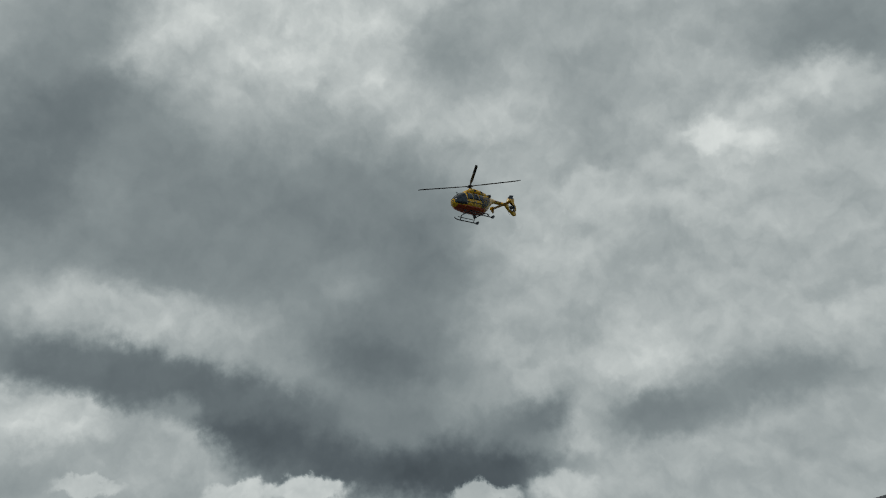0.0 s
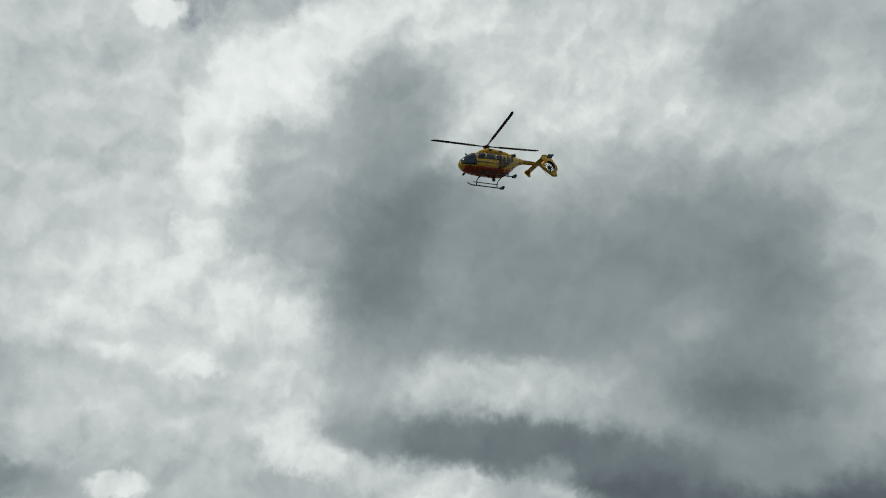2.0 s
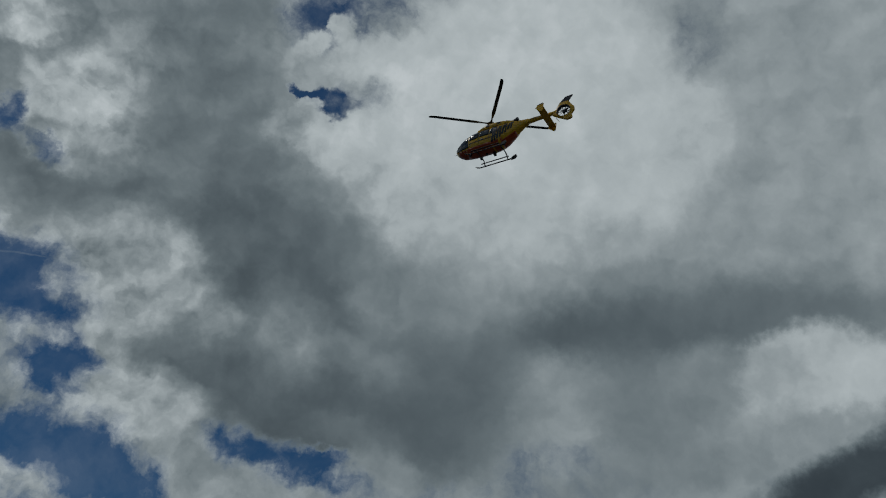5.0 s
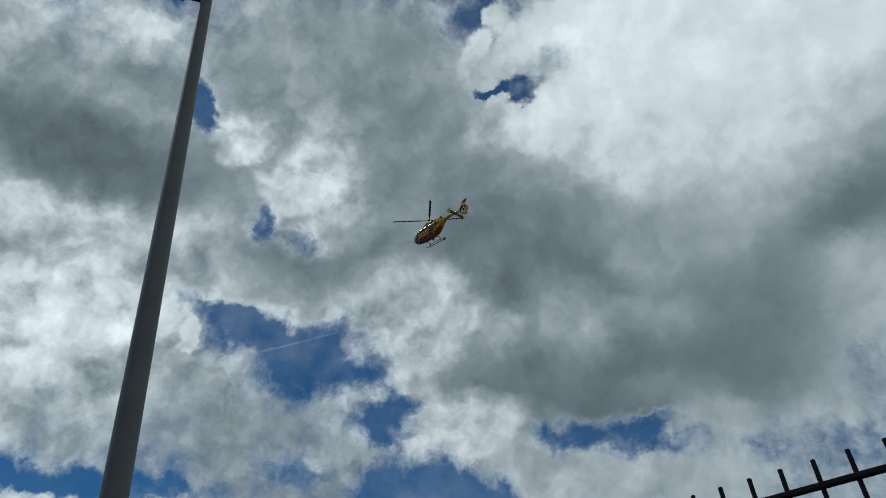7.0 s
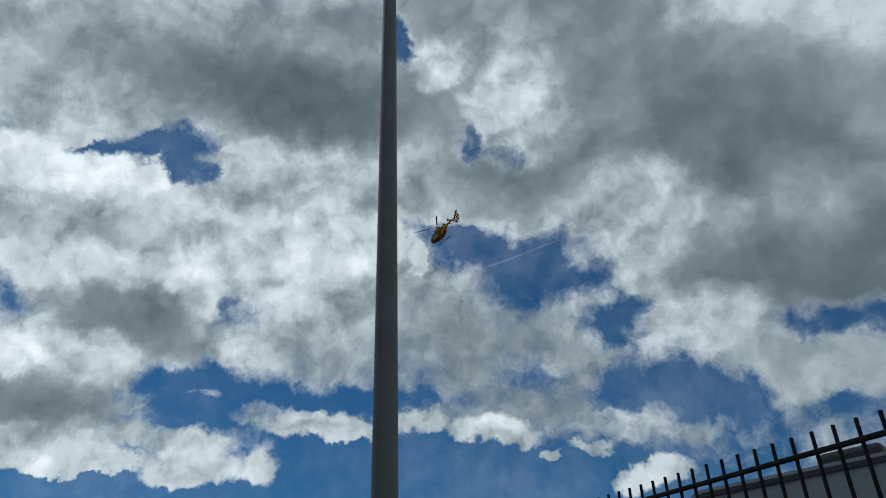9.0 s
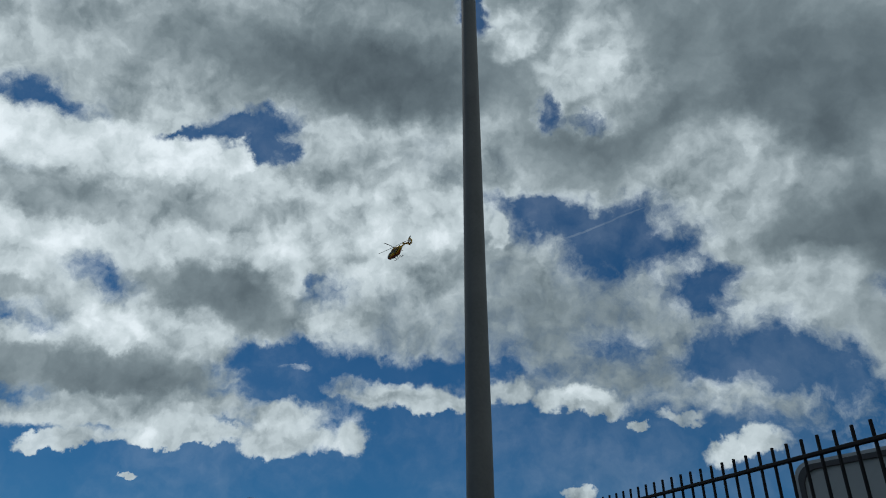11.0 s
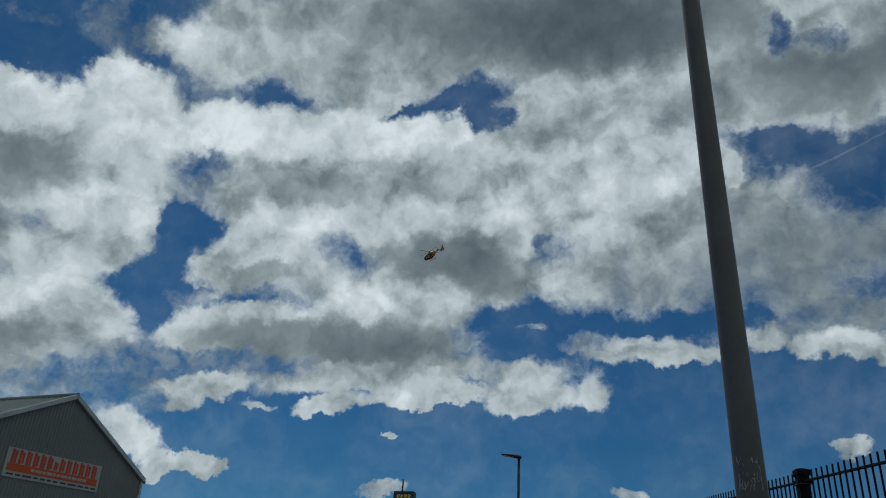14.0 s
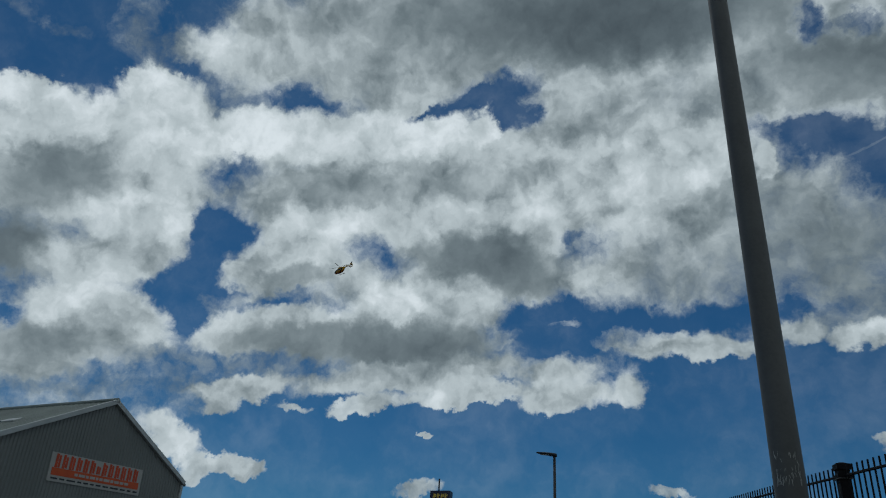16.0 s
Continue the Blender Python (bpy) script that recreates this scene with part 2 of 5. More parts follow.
cloud(-74.4, 27.7, 19.20, 4.64, -9, 0.700, 0.70, 1.00)
cloud(-96.0, 36.7, 6.08, 11.76, -26, 0.405, 0.75, 0.80)
cloud(-100.0, 46.2, 6.75, 8.56, -33, 0.447, 0.70, 0.80)
cloud(-91.1, 26.8, 5.87, 5.77, -18, 0.552, 0.70, 1.00)
# high grey cloud behind the mast
cloud(16.5, 36.6, 26.02, 16.34, -0, 0.677, 0.90, 0.50, 0.92)
cloud(-17.9, 37.8, 20.45, 16.97, -22, 0.646, 0.95, 0.50)
# the bright heap behind the dark one
cloud(-59.5, 45.4, 10.11, 14.71, -22, 0.662, 1.00, 0.50, 0.95)
cloud(-53.1, 52.6, 3.69, 4.36, -19, 0.538, 0.60, 0.80, 0.55)
cloud(-30.3, 49.4, 17.70, 11.84, -0, 0.837, 0.95, 0.50)
cloud(-19.1, 47.7, 9.95, 6.49, -22, 0.920, 0.85, 0.60)
cloud(-31.6, 54.2, 8.74, 5.88, -2, 0.883, 0.70, 0.80)
cloud(-29.1, 43.6, 11.87, 5.37, -19, 0.938, 0.85, 0.60)
cloud(-40.0, 43.6, 11.40, 7.52, -7, 0.814, 0.80, 0.80)
cloud(-49.2, 48.6, 3.81, 2.79, -15, 0.828, 0.70, 0.60)
cloud(-52.8, 45.9, 3.42, 3.59, -17, 0.768, 0.60, 0.70)
cloud(7.0, 44.0, 15.48, 13.43, 27, 0.469, 0.97, 0.50)
cloud(10.6, 43.0, 3.73, 3.36, 30, 0.699, 0.70, 0.90)
cloud(8.7, 39.9, 5.12, 2.53, 5, 0.768, 0.70, 0.80)
cloud(10.3, 48.2, 3.81, 3.97, 32, 0.676, 0.60, 0.90)
cloud(16.2, 42.5, 2.31, 6.42, 35, 0.699, 0.60, 0.90)
cloud(3.5, 47.7, 4.45, 7.61, 26, 0.400, 0.60, 1.00)
cloud(-3.6, 51.8, 5.82, 5.12, 21, 0.607, 0.70, 0.80)
clear(-8.0, 53.9, 5.31, 3.16, 37, 0.85, 0.80)
cloud(-7.8, 52.1, 2.14, 0.92, 46, 0.860, 0.80, 0.50)
cloud(-11.1, 53.9, 1.07, 1.81, 15, 0.791, 0.70, 0.50)
cloud(-16.6, 55.6, 3.71, 2.37, 10, 0.607, 0.70, 0.70, 0.45)
cloud(-10.4, 47.8, 5.44, 2.00, 34, 0.768, 0.70, 0.80)
cloud(-5.1, 41.6, 14.25, 4.74, 5, 0.414, 0.90, 0.80)
cloud(-15.9, 38.1, 13.28, 3.86, -9, 0.359, 0.95, 0.70)
cloud(-13.1, 34.3, 7.59, 4.08, -30, 0.331, 0.95, 0.70)
cloud(-9.5, 36.2, 6.68, 7.52, 13, 0.386, 0.80, 0.80)
cloud(-1.5, 39.9, 3.47, 2.91, 19, 0.561, 0.60, 0.90)
cloud(-43.8, 35.0, 26.52, 4.06, -12, 0.515, 0.85, 0.80)
cloud(-40.1, 32.5, 19.63, 3.73, -5, 0.400, 0.90, 0.80)
cloud(-52.7, 33.3, 16.21, 2.81, -9, 0.469, 0.70, 0.90)
cloud(-36.8, 39.3, 20.27, 5.00, -4, 0.653, 0.60, 1.00)
cloud(-57.7, 35.1, 10.18, 3.03, -16, 0.598, 0.60, 1.00)
cloud(-55.8, 28.5, 6.70, 3.46, -12, 0.814, 0.90, 0.50)
cloud(-52.3, 28.7, 2.49, 3.28, -32, 0.722, 0.70, 0.60)
cloud(-46.6, 30.3, 3.85, 2.57, 13, 0.653, 0.70, 0.80)
cloud(-35.0, 28.2, 6.71, 5.05, -11, 0.676, 0.80, 0.80)
cloud(-18.3, 30.4, 8.22, 3.42, 7, 0.538, 0.70, 0.80)
cloud(-15.9, 25.2, 13.30, 3.92, -2, 0.340, 0.85, 0.80)
cloud(-26.6, 28.5, 9.01, 6.65, 3, 0.368, 0.80, 0.90)
cloud(-20.4, 25.7, 4.09, 1.32, -14, 0.515, 0.70, 0.80)
cloud(-9.5, 22.8, 8.94, 5.54, 10, 0.400, 0.80, 0.90)
cloud(-25.0, 24.4, 9.75, 4.73, 3, 0.432, 0.60, 1.00)
cloud(-42.6, 27.5, 8.28, 7.22, -25, 0.561, 0.70, 0.90)
cloud(-48.2, 23.9, 9.43, 3.52, 28, 0.653, 0.70, 0.80)
cloud(-39.8, 22.6, 14.02, 2.72, 7, 0.538, 0.60, 0.90)
cloud(-55.1, 21.3, 8.32, 2.80, 17, 0.285, 0.95, 0.60)
cloud(6.7, 31.9, 3.84, 4.30, 22, 0.699, 0.85, 0.60)
cloud(0.1, 31.9, 8.44, 6.05, -3, 0.676, 0.90, 0.60)
cloud(-3.1, 34.4, 1.63, 2.29, 17, 0.699, 0.60, 0.60)
cloud(2.9, 29.1, 4.81, 2.34, 18, 0.699, 0.70, 0.70)
cloud(-3.6, 28.0, 6.79, 5.84, 14, 0.607, 0.80, 0.80)
cloud(-3.0, 22.4, 6.40, 4.35, 45, 0.653, 0.90, 0.60)
cloud(10.5, 34.2, 3.89, 2.95, 26, 0.515, 0.60, 1.00)
cloud(-7.4, 20.0, 4.49, 1.41, 10, 0.653, 0.70, 0.70)
clear(5.4, 25.6, 3.83, 2.30, 2, 0.90, 0.60)
cloud(4.2, 22.9, 3.00, 1.66, 16, 0.423, 0.80, 0.70, 0.35)
clear(0.3, 19.8, 4.66, 2.27, -7, 0.95, 0.50)
cloud(9.7, 31.2, 2.14, 3.67, 24, 0.515, 0.70, 0.80, 0.50)
cloud(3.9, 24.9, 1.87, 0.64, 40, 0.653, 0.70, 0.60)
cloud(3.5, 21.3, 3.66, 0.77, 21, 0.561, 0.70, 0.60)
# broken sky round the mast
cloud(35.9, 44.9, 16.77, 5.99, 15, 0.526, 0.95, 0.60)
cloud(35.1, 42.3, 16.52, 3.58, 11, 0.420, 0.90, 0.70)
cloud(27.3, 41.4, 7.75, 2.48, 3, 0.413, 0.80, 0.70)
cloud(45.1, 48.9, 8.19, 4.11, 25, 0.620, 0.80, 0.80)
cloud(30.9, 51.3, 6.84, 3.14, 13, 0.714, 0.70, 0.80)
cloud(42.1, 46.6, 3.55, 2.58, -12, 0.752, 0.80, 0.70)
cloud(31.6, 44.9, 4.09, 1.78, 12, 0.620, 0.60, 0.90)
cloud(6.2, 51.1, 13.22, 7.33, -16, 0.545, 0.95, 0.60)
cloud(3.0, 53.2, 6.59, 3.51, -9, 0.488, 0.60, 0.90)
cloud(13.9, 51.7, 8.77, 7.12, -0, 0.556, 0.70, 0.90)
cloud(1.0, 45.7, 6.90, 7.48, -20, 0.518, 0.80, 0.80)
cloud(17.1, 45.9, 3.53, 2.31, 31, 0.771, 0.90, 0.60)
cloud(9.3, 46.4, 4.51, 4.48, -24, 0.677, 0.60, 0.90)
cloud(18.2, 44.4, 2.11, 1.32, 2, 0.809, 0.90, 0.45)
cloud(12.6, 42.4, 3.83, 3.86, -32, 0.782, 0.85, 0.70)
cloud(9.6, 43.9, 3.85, 3.19, -4, 0.714, 0.70, 0.70)
cloud(6.5, 41.2, 4.58, 3.05, -6, 0.714, 0.60, 0.90)
cloud(19.8, 40.7, 4.08, 4.13, 3, 0.658, 0.70, 0.80)
cloud(21.5, 43.1, 2.48, 3.77, 4, 0.620, 0.70, 0.70)
clear(21.6, 47.5, 1.61, 3.11, 20, 0.90, 0.60)
clear(14.9, 39.9, 1.41, 2.25, -1, 0.80, 0.70)
clear(11.7, 39.0, 3.49, 1.05, -13, 0.60, 0.80)
cloud(-15.0, 45.5, 7.66, 3.94, -12, 0.809, 0.90, 0.70)
cloud(-27.9, 42.1, 11.96, 6.70, -31, 0.782, 0.90, 0.80)
cloud(-19.5, 41.1, 10.14, 4.24, -24, 0.752, 0.70, 0.90)
cloud(-10.8, 42.3, 4.35, 2.20, -18, 0.714, 0.50, 0.90)
cloud(-7.7, 51.3, 3.97, 2.57, -17, 0.714, 0.60, 0.80)
clear(-11.7, 48.8, 2.49, 1.41, 0, 0.80, 0.60)
clear(-8.6, 48.9, 1.43, 0.67, -17, 0.70, 0.60)
cloud(-15.2, 49.5, 3.85, 2.53, -23, 0.620, 0.60, 0.80, 0.50)
cloud(-9.6, 48.3, 1.30, 0.64, 12, 0.790, 0.70, 0.50)
cloud(-2.8, 40.1, 7.52, 4.53, -12, 0.507, 0.70, 0.90)
cloud(-7.8, 37.0, 8.78, 4.78, -35, 0.443, 0.85, 0.80)
cloud(-7.4, 34.1, 4.04, 3.09, -14, 0.394, 0.80, 0.80)
cloud(-15.4, 28.4, 8.03, 3.94, -17, 0.375, 0.85, 0.80)
cloud(-7.0, 27.9, 8.63, 4.03, -2, 0.405, 0.85, 0.80)
cloud(-24.2, 31.4, 9.25, 6.18, -24, 0.450, 0.80, 0.90)
cloud(-13.6, 39.9, 11.75, 4.00, -30, 0.526, 0.60, 1.00)
cloud(-23.6, 25.9, 7.18, 3.38, -21, 0.413, 0.70, 0.90)
cloud(-7.7, 25.3, 5.22, 2.00, -12, 0.450, 0.60, 0.80)
cloud(-12.5, 31.7, 4.96, 4.37, -48, 0.677, 0.70, 0.90)
cloud(-19.5, 36.0, 6.60, 4.71, -1, 0.620, 0.60, 1.00)
cloud(-28.0, 36.1, 7.30, 5.91, -29, 0.658, 0.70, 1.00)
cloud(0.9, 36.0, 4.88, 2.80, -9, 0.677, 0.70, 0.80)
cloud(-19.6, 30.9, 4.31, 2.34, -21, 0.620, 0.50, 1.00)
cloud(1.6, 32.2, 6.07, 4.56, -9, 0.677, 0.70, 0.90)
cloud(-1.7, 25.1, 6.35, 3.46, -9, 0.695, 0.90, 0.60)
cloud(2.2, 28.9, 3.83, 3.18, -8, 0.714, 0.70, 0.70)
cloud(-11.3, 20.2, 12.22, 3.79, -12, 0.620, 0.80, 0.80)
cloud(-21.4, 22.7, 3.79, 2.11, -18, 0.620, 0.80, 0.60)
cloud(-19.9, 19.3, 6.08, 3.34, -16, 0.620, 0.80, 0.70)
cloud(-19.1, 24.9, 7.59, 2.07, -18, 0.526, 0.60, 0.90)
cloud(12.1, 23.3, 16.10, 6.10, -13, 0.695, 0.90, 0.70, 0.85)
clear(15.1, 31.5, 9.54, 3.19, -13, 0.97, 0.70)
clear(13.2, 28.6, 10.49, 3.37, 2, 0.85, 0.90)
clear(6.0, 29.3, 5.32, 3.02, 14, 0.55, 0.90)
clear(8.7, 31.7, 5.59, 2.79, 15, 0.70, 0.80)
clear(18.5, 33.2, 4.10, 1.18, -10, 0.80, 0.60)
clear(2.5, 26.9, 2.74, 1.72, -28, 0.75, 0.80)
clear(5.0, 26.3, 4.14, 1.36, -7, 0.60, 0.80)
clear(-13.8, 22.8, 8.60, 2.10, -17, 0.75, 0.90)
clear(-16.4, 23.3, 2.62, 1.06, 5, 0.70, 0.60)
clear(-9.3, 23.4, 3.19, 1.96, -12, 0.60, 0.80)
clear(1.2, 21.5, 9.16, 3.38, -13, 0.75, 0.95)
clear(-3.9, 19.2, 3.80, 3.25, -29, 0.70, 0.80)
clear(-10.8, 17.6, 3.63, 1.54, -11, 0.70, 0.80)
cloud(15.6, 26.2, 10.23, 2.68, -31, 0.714, 0.70, 0.80, 0.80)
cloud(7.5, 24.5, 8.97, 4.40, -5, 0.695, 0.70, 0.90, 0.80)
# the long rows of cumulus over clear air
clear(30.9, 14.0, 41.59, 5.92, 3, 1.00, 0.40)
clear(40.2, 21.0, 27.72, 3.53, 6, 0.90, 0.60)
cloud(43.3, 29.9, 24.10, 8.78, 9, 0.772, 1.00, 0.45)
cloud(31.1, 37.2, 12.93, 4.11, 2, 0.658, 0.95, 0.60, 0.90)
cloud(43.8, 43.4, 21.89, 5.41, 8, 0.617, 0.95, 0.50)
cloud(33.2, 43.0, 16.74, 4.27, -1, 0.363, 0.90, 0.80)
cloud(52.3, 39.0, 7.63, 2.99, 11, 0.678, 0.80, 0.70)
cloud(58.5, 39.8, 6.65, 3.71, 21, 0.617, 0.70, 0.80)
cloud(49.2, 42.9, 7.76, 3.46, 15, 0.555, 0.60, 0.90)
cloud(50.8, 37.3, 4.67, 1.84, 15, 0.699, 0.90, 0.50)
clear(43.3, 37.8, 6.20, 2.12, 22, 0.90, 0.75)
clear(48.9, 35.9, 3.32, 0.98, 33, 0.90, 0.55)
clear(40.4, 36.3, 2.34, 1.77, -12, 0.80, 0.60)
clear(60.3, 35.7, 4.07, 2.23, -1, 0.85, 0.80)
clear(64.3, 35.6, 3.05, 1.43, 1, 0.70, 0.70)
cloud(48.1, 34.6, 3.48, 2.02, 12, 0.903, 0.95, 0.40)
cloud(43.3, 35.1, 1.53, 1.28, 10, 0.912, 0.90, 0.40)
cloud(58.6, 33.4, 5.71, 2.58, 3, 0.883, 0.90, 0.50)
cloud(53.8, 34.2, 4.53, 2.11, 5, 0.883, 0.80, 0.50)
cloud(64.9, 32.6, 5.73, 1.97, 17, 0.883, 0.90, 0.50)
cloud(42.0, 33.4, 6.94, 2.23, -1, 0.842, 0.80, 0.70)
cloud(56.0, 29.2, 5.54, 2.95, 16, 0.617, 0.80, 0.80)
cloud(49.7, 31.0, 13.01, 2.37, 9, 0.596, 0.70, 0.80)
cloud(39.8, 32.4, 4.16, 1.74, 7, 0.658, 0.60, 0.80)
cloud(42.7, 25.8, 8.82, 3.19, -7, 0.461, 0.90, 0.70)
cloud(40.5, 23.9, 5.08, 1.92, 7, 0.514, 0.80, 0.70)
cloud(50.2, 27.1, 9.21, 2.21, 17, 0.719, 0.60, 0.90)
cloud(24.4, 28.1, 6.91, 6.27, -0, 0.658, 0.80, 0.80)
cloud(27.9, 32.7, 6.12, 3.35, 1, 0.821, 0.90, 0.50)
cloud(33.7, 31.2, 6.30, 2.45, 4, 0.801, 0.70, 0.80)
cloud(39.0, 29.6, 11.06, 2.10, 7, 0.842, 0.70, 0.80)
cloud(53.3, 27.3, 7.56, 1.85, 8, 0.842, 0.80, 0.70)
cloud(60.4, 25.6, 4.47, 2.17, 28, 0.842, 0.80, 0.60)
cloud(31.5, 25.9, 7.75, 3.88, 3, 0.731, 0.90, 0.70, 0.90)
cloud(26.8, 23.9, 12.06, 4.18, -4, 0.617, 0.85, 0.90, 0.85)
cloud(34.2, 24.9, 3.00, 1.20, 4, 0.821, 0.70, 0.60)
cloud(36.7, 26.6, 1.80, 0.90, 5, 0.821, 0.70, 0.60)
clear(51.9, 25.1, 4.18, 2.19, 2, 0.70, 0.90)
clear(35.8, 27.1, 1.75, 0.70, 5, 0.50, 0.80)
clear(64.4, 26.0, 3.70, 2.26, -15, 0.95, 0.65)
clear(68.5, 36.3, 3.82, 2.75, -19, 0.80, 0.70)
clear(65.3, 29.5, 1.63, 0.92, 21, 0.60, 0.80)
clear(63.6, 22.4, 2.79, 2.11, 28, 0.80, 0.60)
clear(60.8, 20.6, 4.14, 0.69, 14, 0.70, 0.70)
cloud(59.6, 23.1, 5.36, 1.48, 9, 0.781, 0.95, 0.45)
cloud(58.3, 22.8, 4.33, 1.07, 14, 0.535, 0.80, 0.70)
cloud(59.6, 19.1, 7.46, 2.18, 8, 0.781, 0.95, 0.45)
cloud(48.0, 20.9, 7.78, 3.53, 14, 0.801, 0.97, 0.40)
cloud(50.5, 22.5, 2.49, 1.56, 11, 0.883, 0.90, 0.45)
cloud(56.4, 18.6, 9.15, 1.90, 3, 0.494, 0.85, 0.60)
cloud(48.6, 19.6, 9.49, 2.47, 12, 0.535, 0.85, 0.70)
cloud(45.2, 22.1, 3.35, 2.05, 8, 0.719, 0.60, 0.80)
cloud(47.1, 18.4, 7.20, 1.23, 8, 0.432, 0.70, 0.70)
cloud(43.6, 20.3, 2.68, 1.64, 17, 0.781, 0.80, 0.50)
cloud(40.9, 19.9, 2.17, 0.77, 21, 0.781, 0.80, 0.50)
cloud(48.0, 16.9, 10.21, 1.47, 8, 0.781, 0.95, 0.50)
cloud(46.9, 17.5, 12.00, 0.72, 8, 0.617, 0.60, 0.90)
cloud(51.9, 14.5, 3.19, 0.96, 14, 0.781, 0.90, 0.40)
cloud(44.5, 15.7, 5.90, 1.09, 7, 0.760, 0.90, 0.40)
cloud(48.0, 16.5, 9.59, 0.79, 8, 0.678, 0.60, 0.80)
cloud(35.3, 16.9, 6.17, 2.43, 4, 0.821, 0.90, 0.60)
cloud(37.1, 17.6, 3.74, 0.89, 5, 0.658, 0.50, 0.90)
clear(33.6, 16.8, 1.88, 1.33, 4, 0.50, 0.90)
cloud(37.8, 15.5, 2.72, 1.33, 5, 0.740, 0.80, 0.50)
cloud(31.6, 16.1, 1.77, 1.61, 3, 0.781, 0.85, 0.60)
cloud(35.7, 15.7, 4.10, 1.34, 4, 0.658, 0.60, 0.80)
cloud(28.5, 19.7, 7.41, 1.42, -6, 0.781, 0.95, 0.55)
cloud(27.6, 19.3, 7.56, 0.62, -6, 0.617, 0.60, 0.80)
cloud(32.9, 20.1, 2.23, 0.77, 3, 0.760, 0.80, 0.50)
cloud(25.4, 19.0, 4.38, 0.98, 1, 0.740, 0.90, 0.50)
cloud(37.0, 21.1, 2.08, 0.47, 5, 0.699, 0.70, 0.60)
cloud(13.9, 24.0, 13.23, 8.04, -25, 0.473, 0.85, 0.90, 0.62)
clear(11.5, 23.0, 4.10, 2.16, -5, 0.50, 0.90)
cloud(16.7, 26.6, 6.52, 5.92, -35, 0.584, 0.60, 0.90, 0.90)
clear(3.6, 25.2, 3.16, 2.34, -10, 0.70, 0.70)
clear(4.1, 20.7, 4.69, 2.30, -7, 0.80, 0.70)
cloud(20.3, 31.3, 0.84, 1.33, -3, 0.842, 0.90, 0.45)
cloud(19.8, 19.6, 2.68, 0.96, 9, 0.699, 0.80, 0.50)
cloud(14.1, 18.5, 3.75, 1.42, -13, 0.801, 0.95, 0.55)
cloud(13.7, 17.9, 3.13, 0.59, -13, 0.617, 0.60, 0.80)
cloud(16.5, 18.9, 1.56, 1.06, -2, 0.740, 0.80, 0.50)
cloud(10.4, 16.6, 0.87, 0.41, -3, 0.699, 0.80, 0.50)
cloud(7.3, 17.1, 1.98, 0.54, -10, 0.678, 0.70, 0.60)
cloud(15.1, 12.3, 1.75, 0.70, -1, 0.719, 0.80, 0.50)
cloud(3.5, 14.8, 3.55, 1.31, 6, 0.740, 0.90, 0.50)
cloud(60.4, 14.6, 3.74, 1.32, 20, 0.781, 0.90, 0.45)
cloud(46.8, 12.6, 0.98, 0.27, 6, 0.617, 0.60, 0.60)
cloud(60.0, 9.8, 2.60, 0.82, -2, 0.678, 0.80, 0.50)
# the last heaps over the hall, and high wisps above them
clear(78.1, 36.0, 11.63, 5.26, 24, 0.95, 0.50)
cloud(73.3, 38.0, 3.45, 5.70, -11, 0.518, 0.70, 0.80, 0.50)
cloud(81.1, 36.1, 5.20, 1.20, 3, 0.518, 0.60, 0.80, 0.45)
cloud(69.4, 37.5, 3.31, 1.82, -19, 0.818, 0.75, 0.80)
cloud(65.4, 37.2, 4.38, 2.65, -21, 0.860, 0.75, 0.80)
cloud(66.5, 35.8, 4.09, 2.17, -16, 0.646, 0.50, 0.90, 0.50)
cloud(63.8, 38.8, 4.11, 3.63, -6, 0.753, 0.80, 0.70)
cloud(75.1, 28.7, 10.67, 5.12, 18, 0.818, 1.00, 0.45)
cloud(79.9, 31.1, 3.31, 1.65, 11, 0.924, 0.90, 0.45)
cloud(72.2, 33.9, 2.26, 2.37, 19, 0.954, 0.95, 0.40)
cloud(70.3, 32.8, 3.94, 3.09, 17, 0.924, 0.80, 0.50)
cloud(75.9, 31.2, 4.43, 1.60, 20, 0.882, 0.80, 0.60)
cloud(75.9, 27.3, 5.77, 2.90, 18, 0.552, 0.85, 0.70)
cloud(77.9, 21.6, 3.97, 2.84, 17, 0.454, 0.90, 0.70)
cloud(70.5, 27.1, 5.33, 2.14, 15, 0.646, 0.60, 0.90)
cloud(77.8, 24.7, 4.92, 2.16, 18, 0.604, 0.70, 0.80)
cloud(70.3, 24.7, 5.28, 3.32, 35, 0.796, 0.85, 0.60)
cloud(72.3, 21.9, 5.63, 2.06, 14, 0.775, 0.90, 0.50)
cloud(67.4, 24.9, 1.51, 2.13, 13, 0.818, 0.80, 0.50)
clear(64.9, 25.4, 2.37, 3.54, -14, 0.90, 0.75)
clear(67.0, 21.6, 4.53, 2.03, 38, 0.90, 0.75)
clear(67.2, 18.9, 3.17, 2.26, 32, 0.80, 0.60)
clear(76.8, 17.1, 1.83, 0.78, 14, 0.70, 0.60)
cloud(71.7, 18.1, 5.72, 3.31, 1, 0.796, 0.97, 0.40)
cloud(73.8, 19.1, 2.72, 1.51, 13, 0.882, 0.80, 0.50)
cloud(74.9, 15.1, 4.79, 1.96, 12, 0.689, 0.90, 0.50)
cloud(73.4, 16.2, 5.70, 2.01, 12, 0.518, 0.80, 0.70)
cloud(69.1, 17.0, 3.60, 2.57, 11, 0.689, 0.60, 0.80)
cloud(75.2, 13.9, 4.46, 1.40, 11, 0.646, 0.70, 0.70)
cloud(62.2, 16.5, 12.85, 0.99, 3, 0.518, 0.60, 0.80, 0.50)
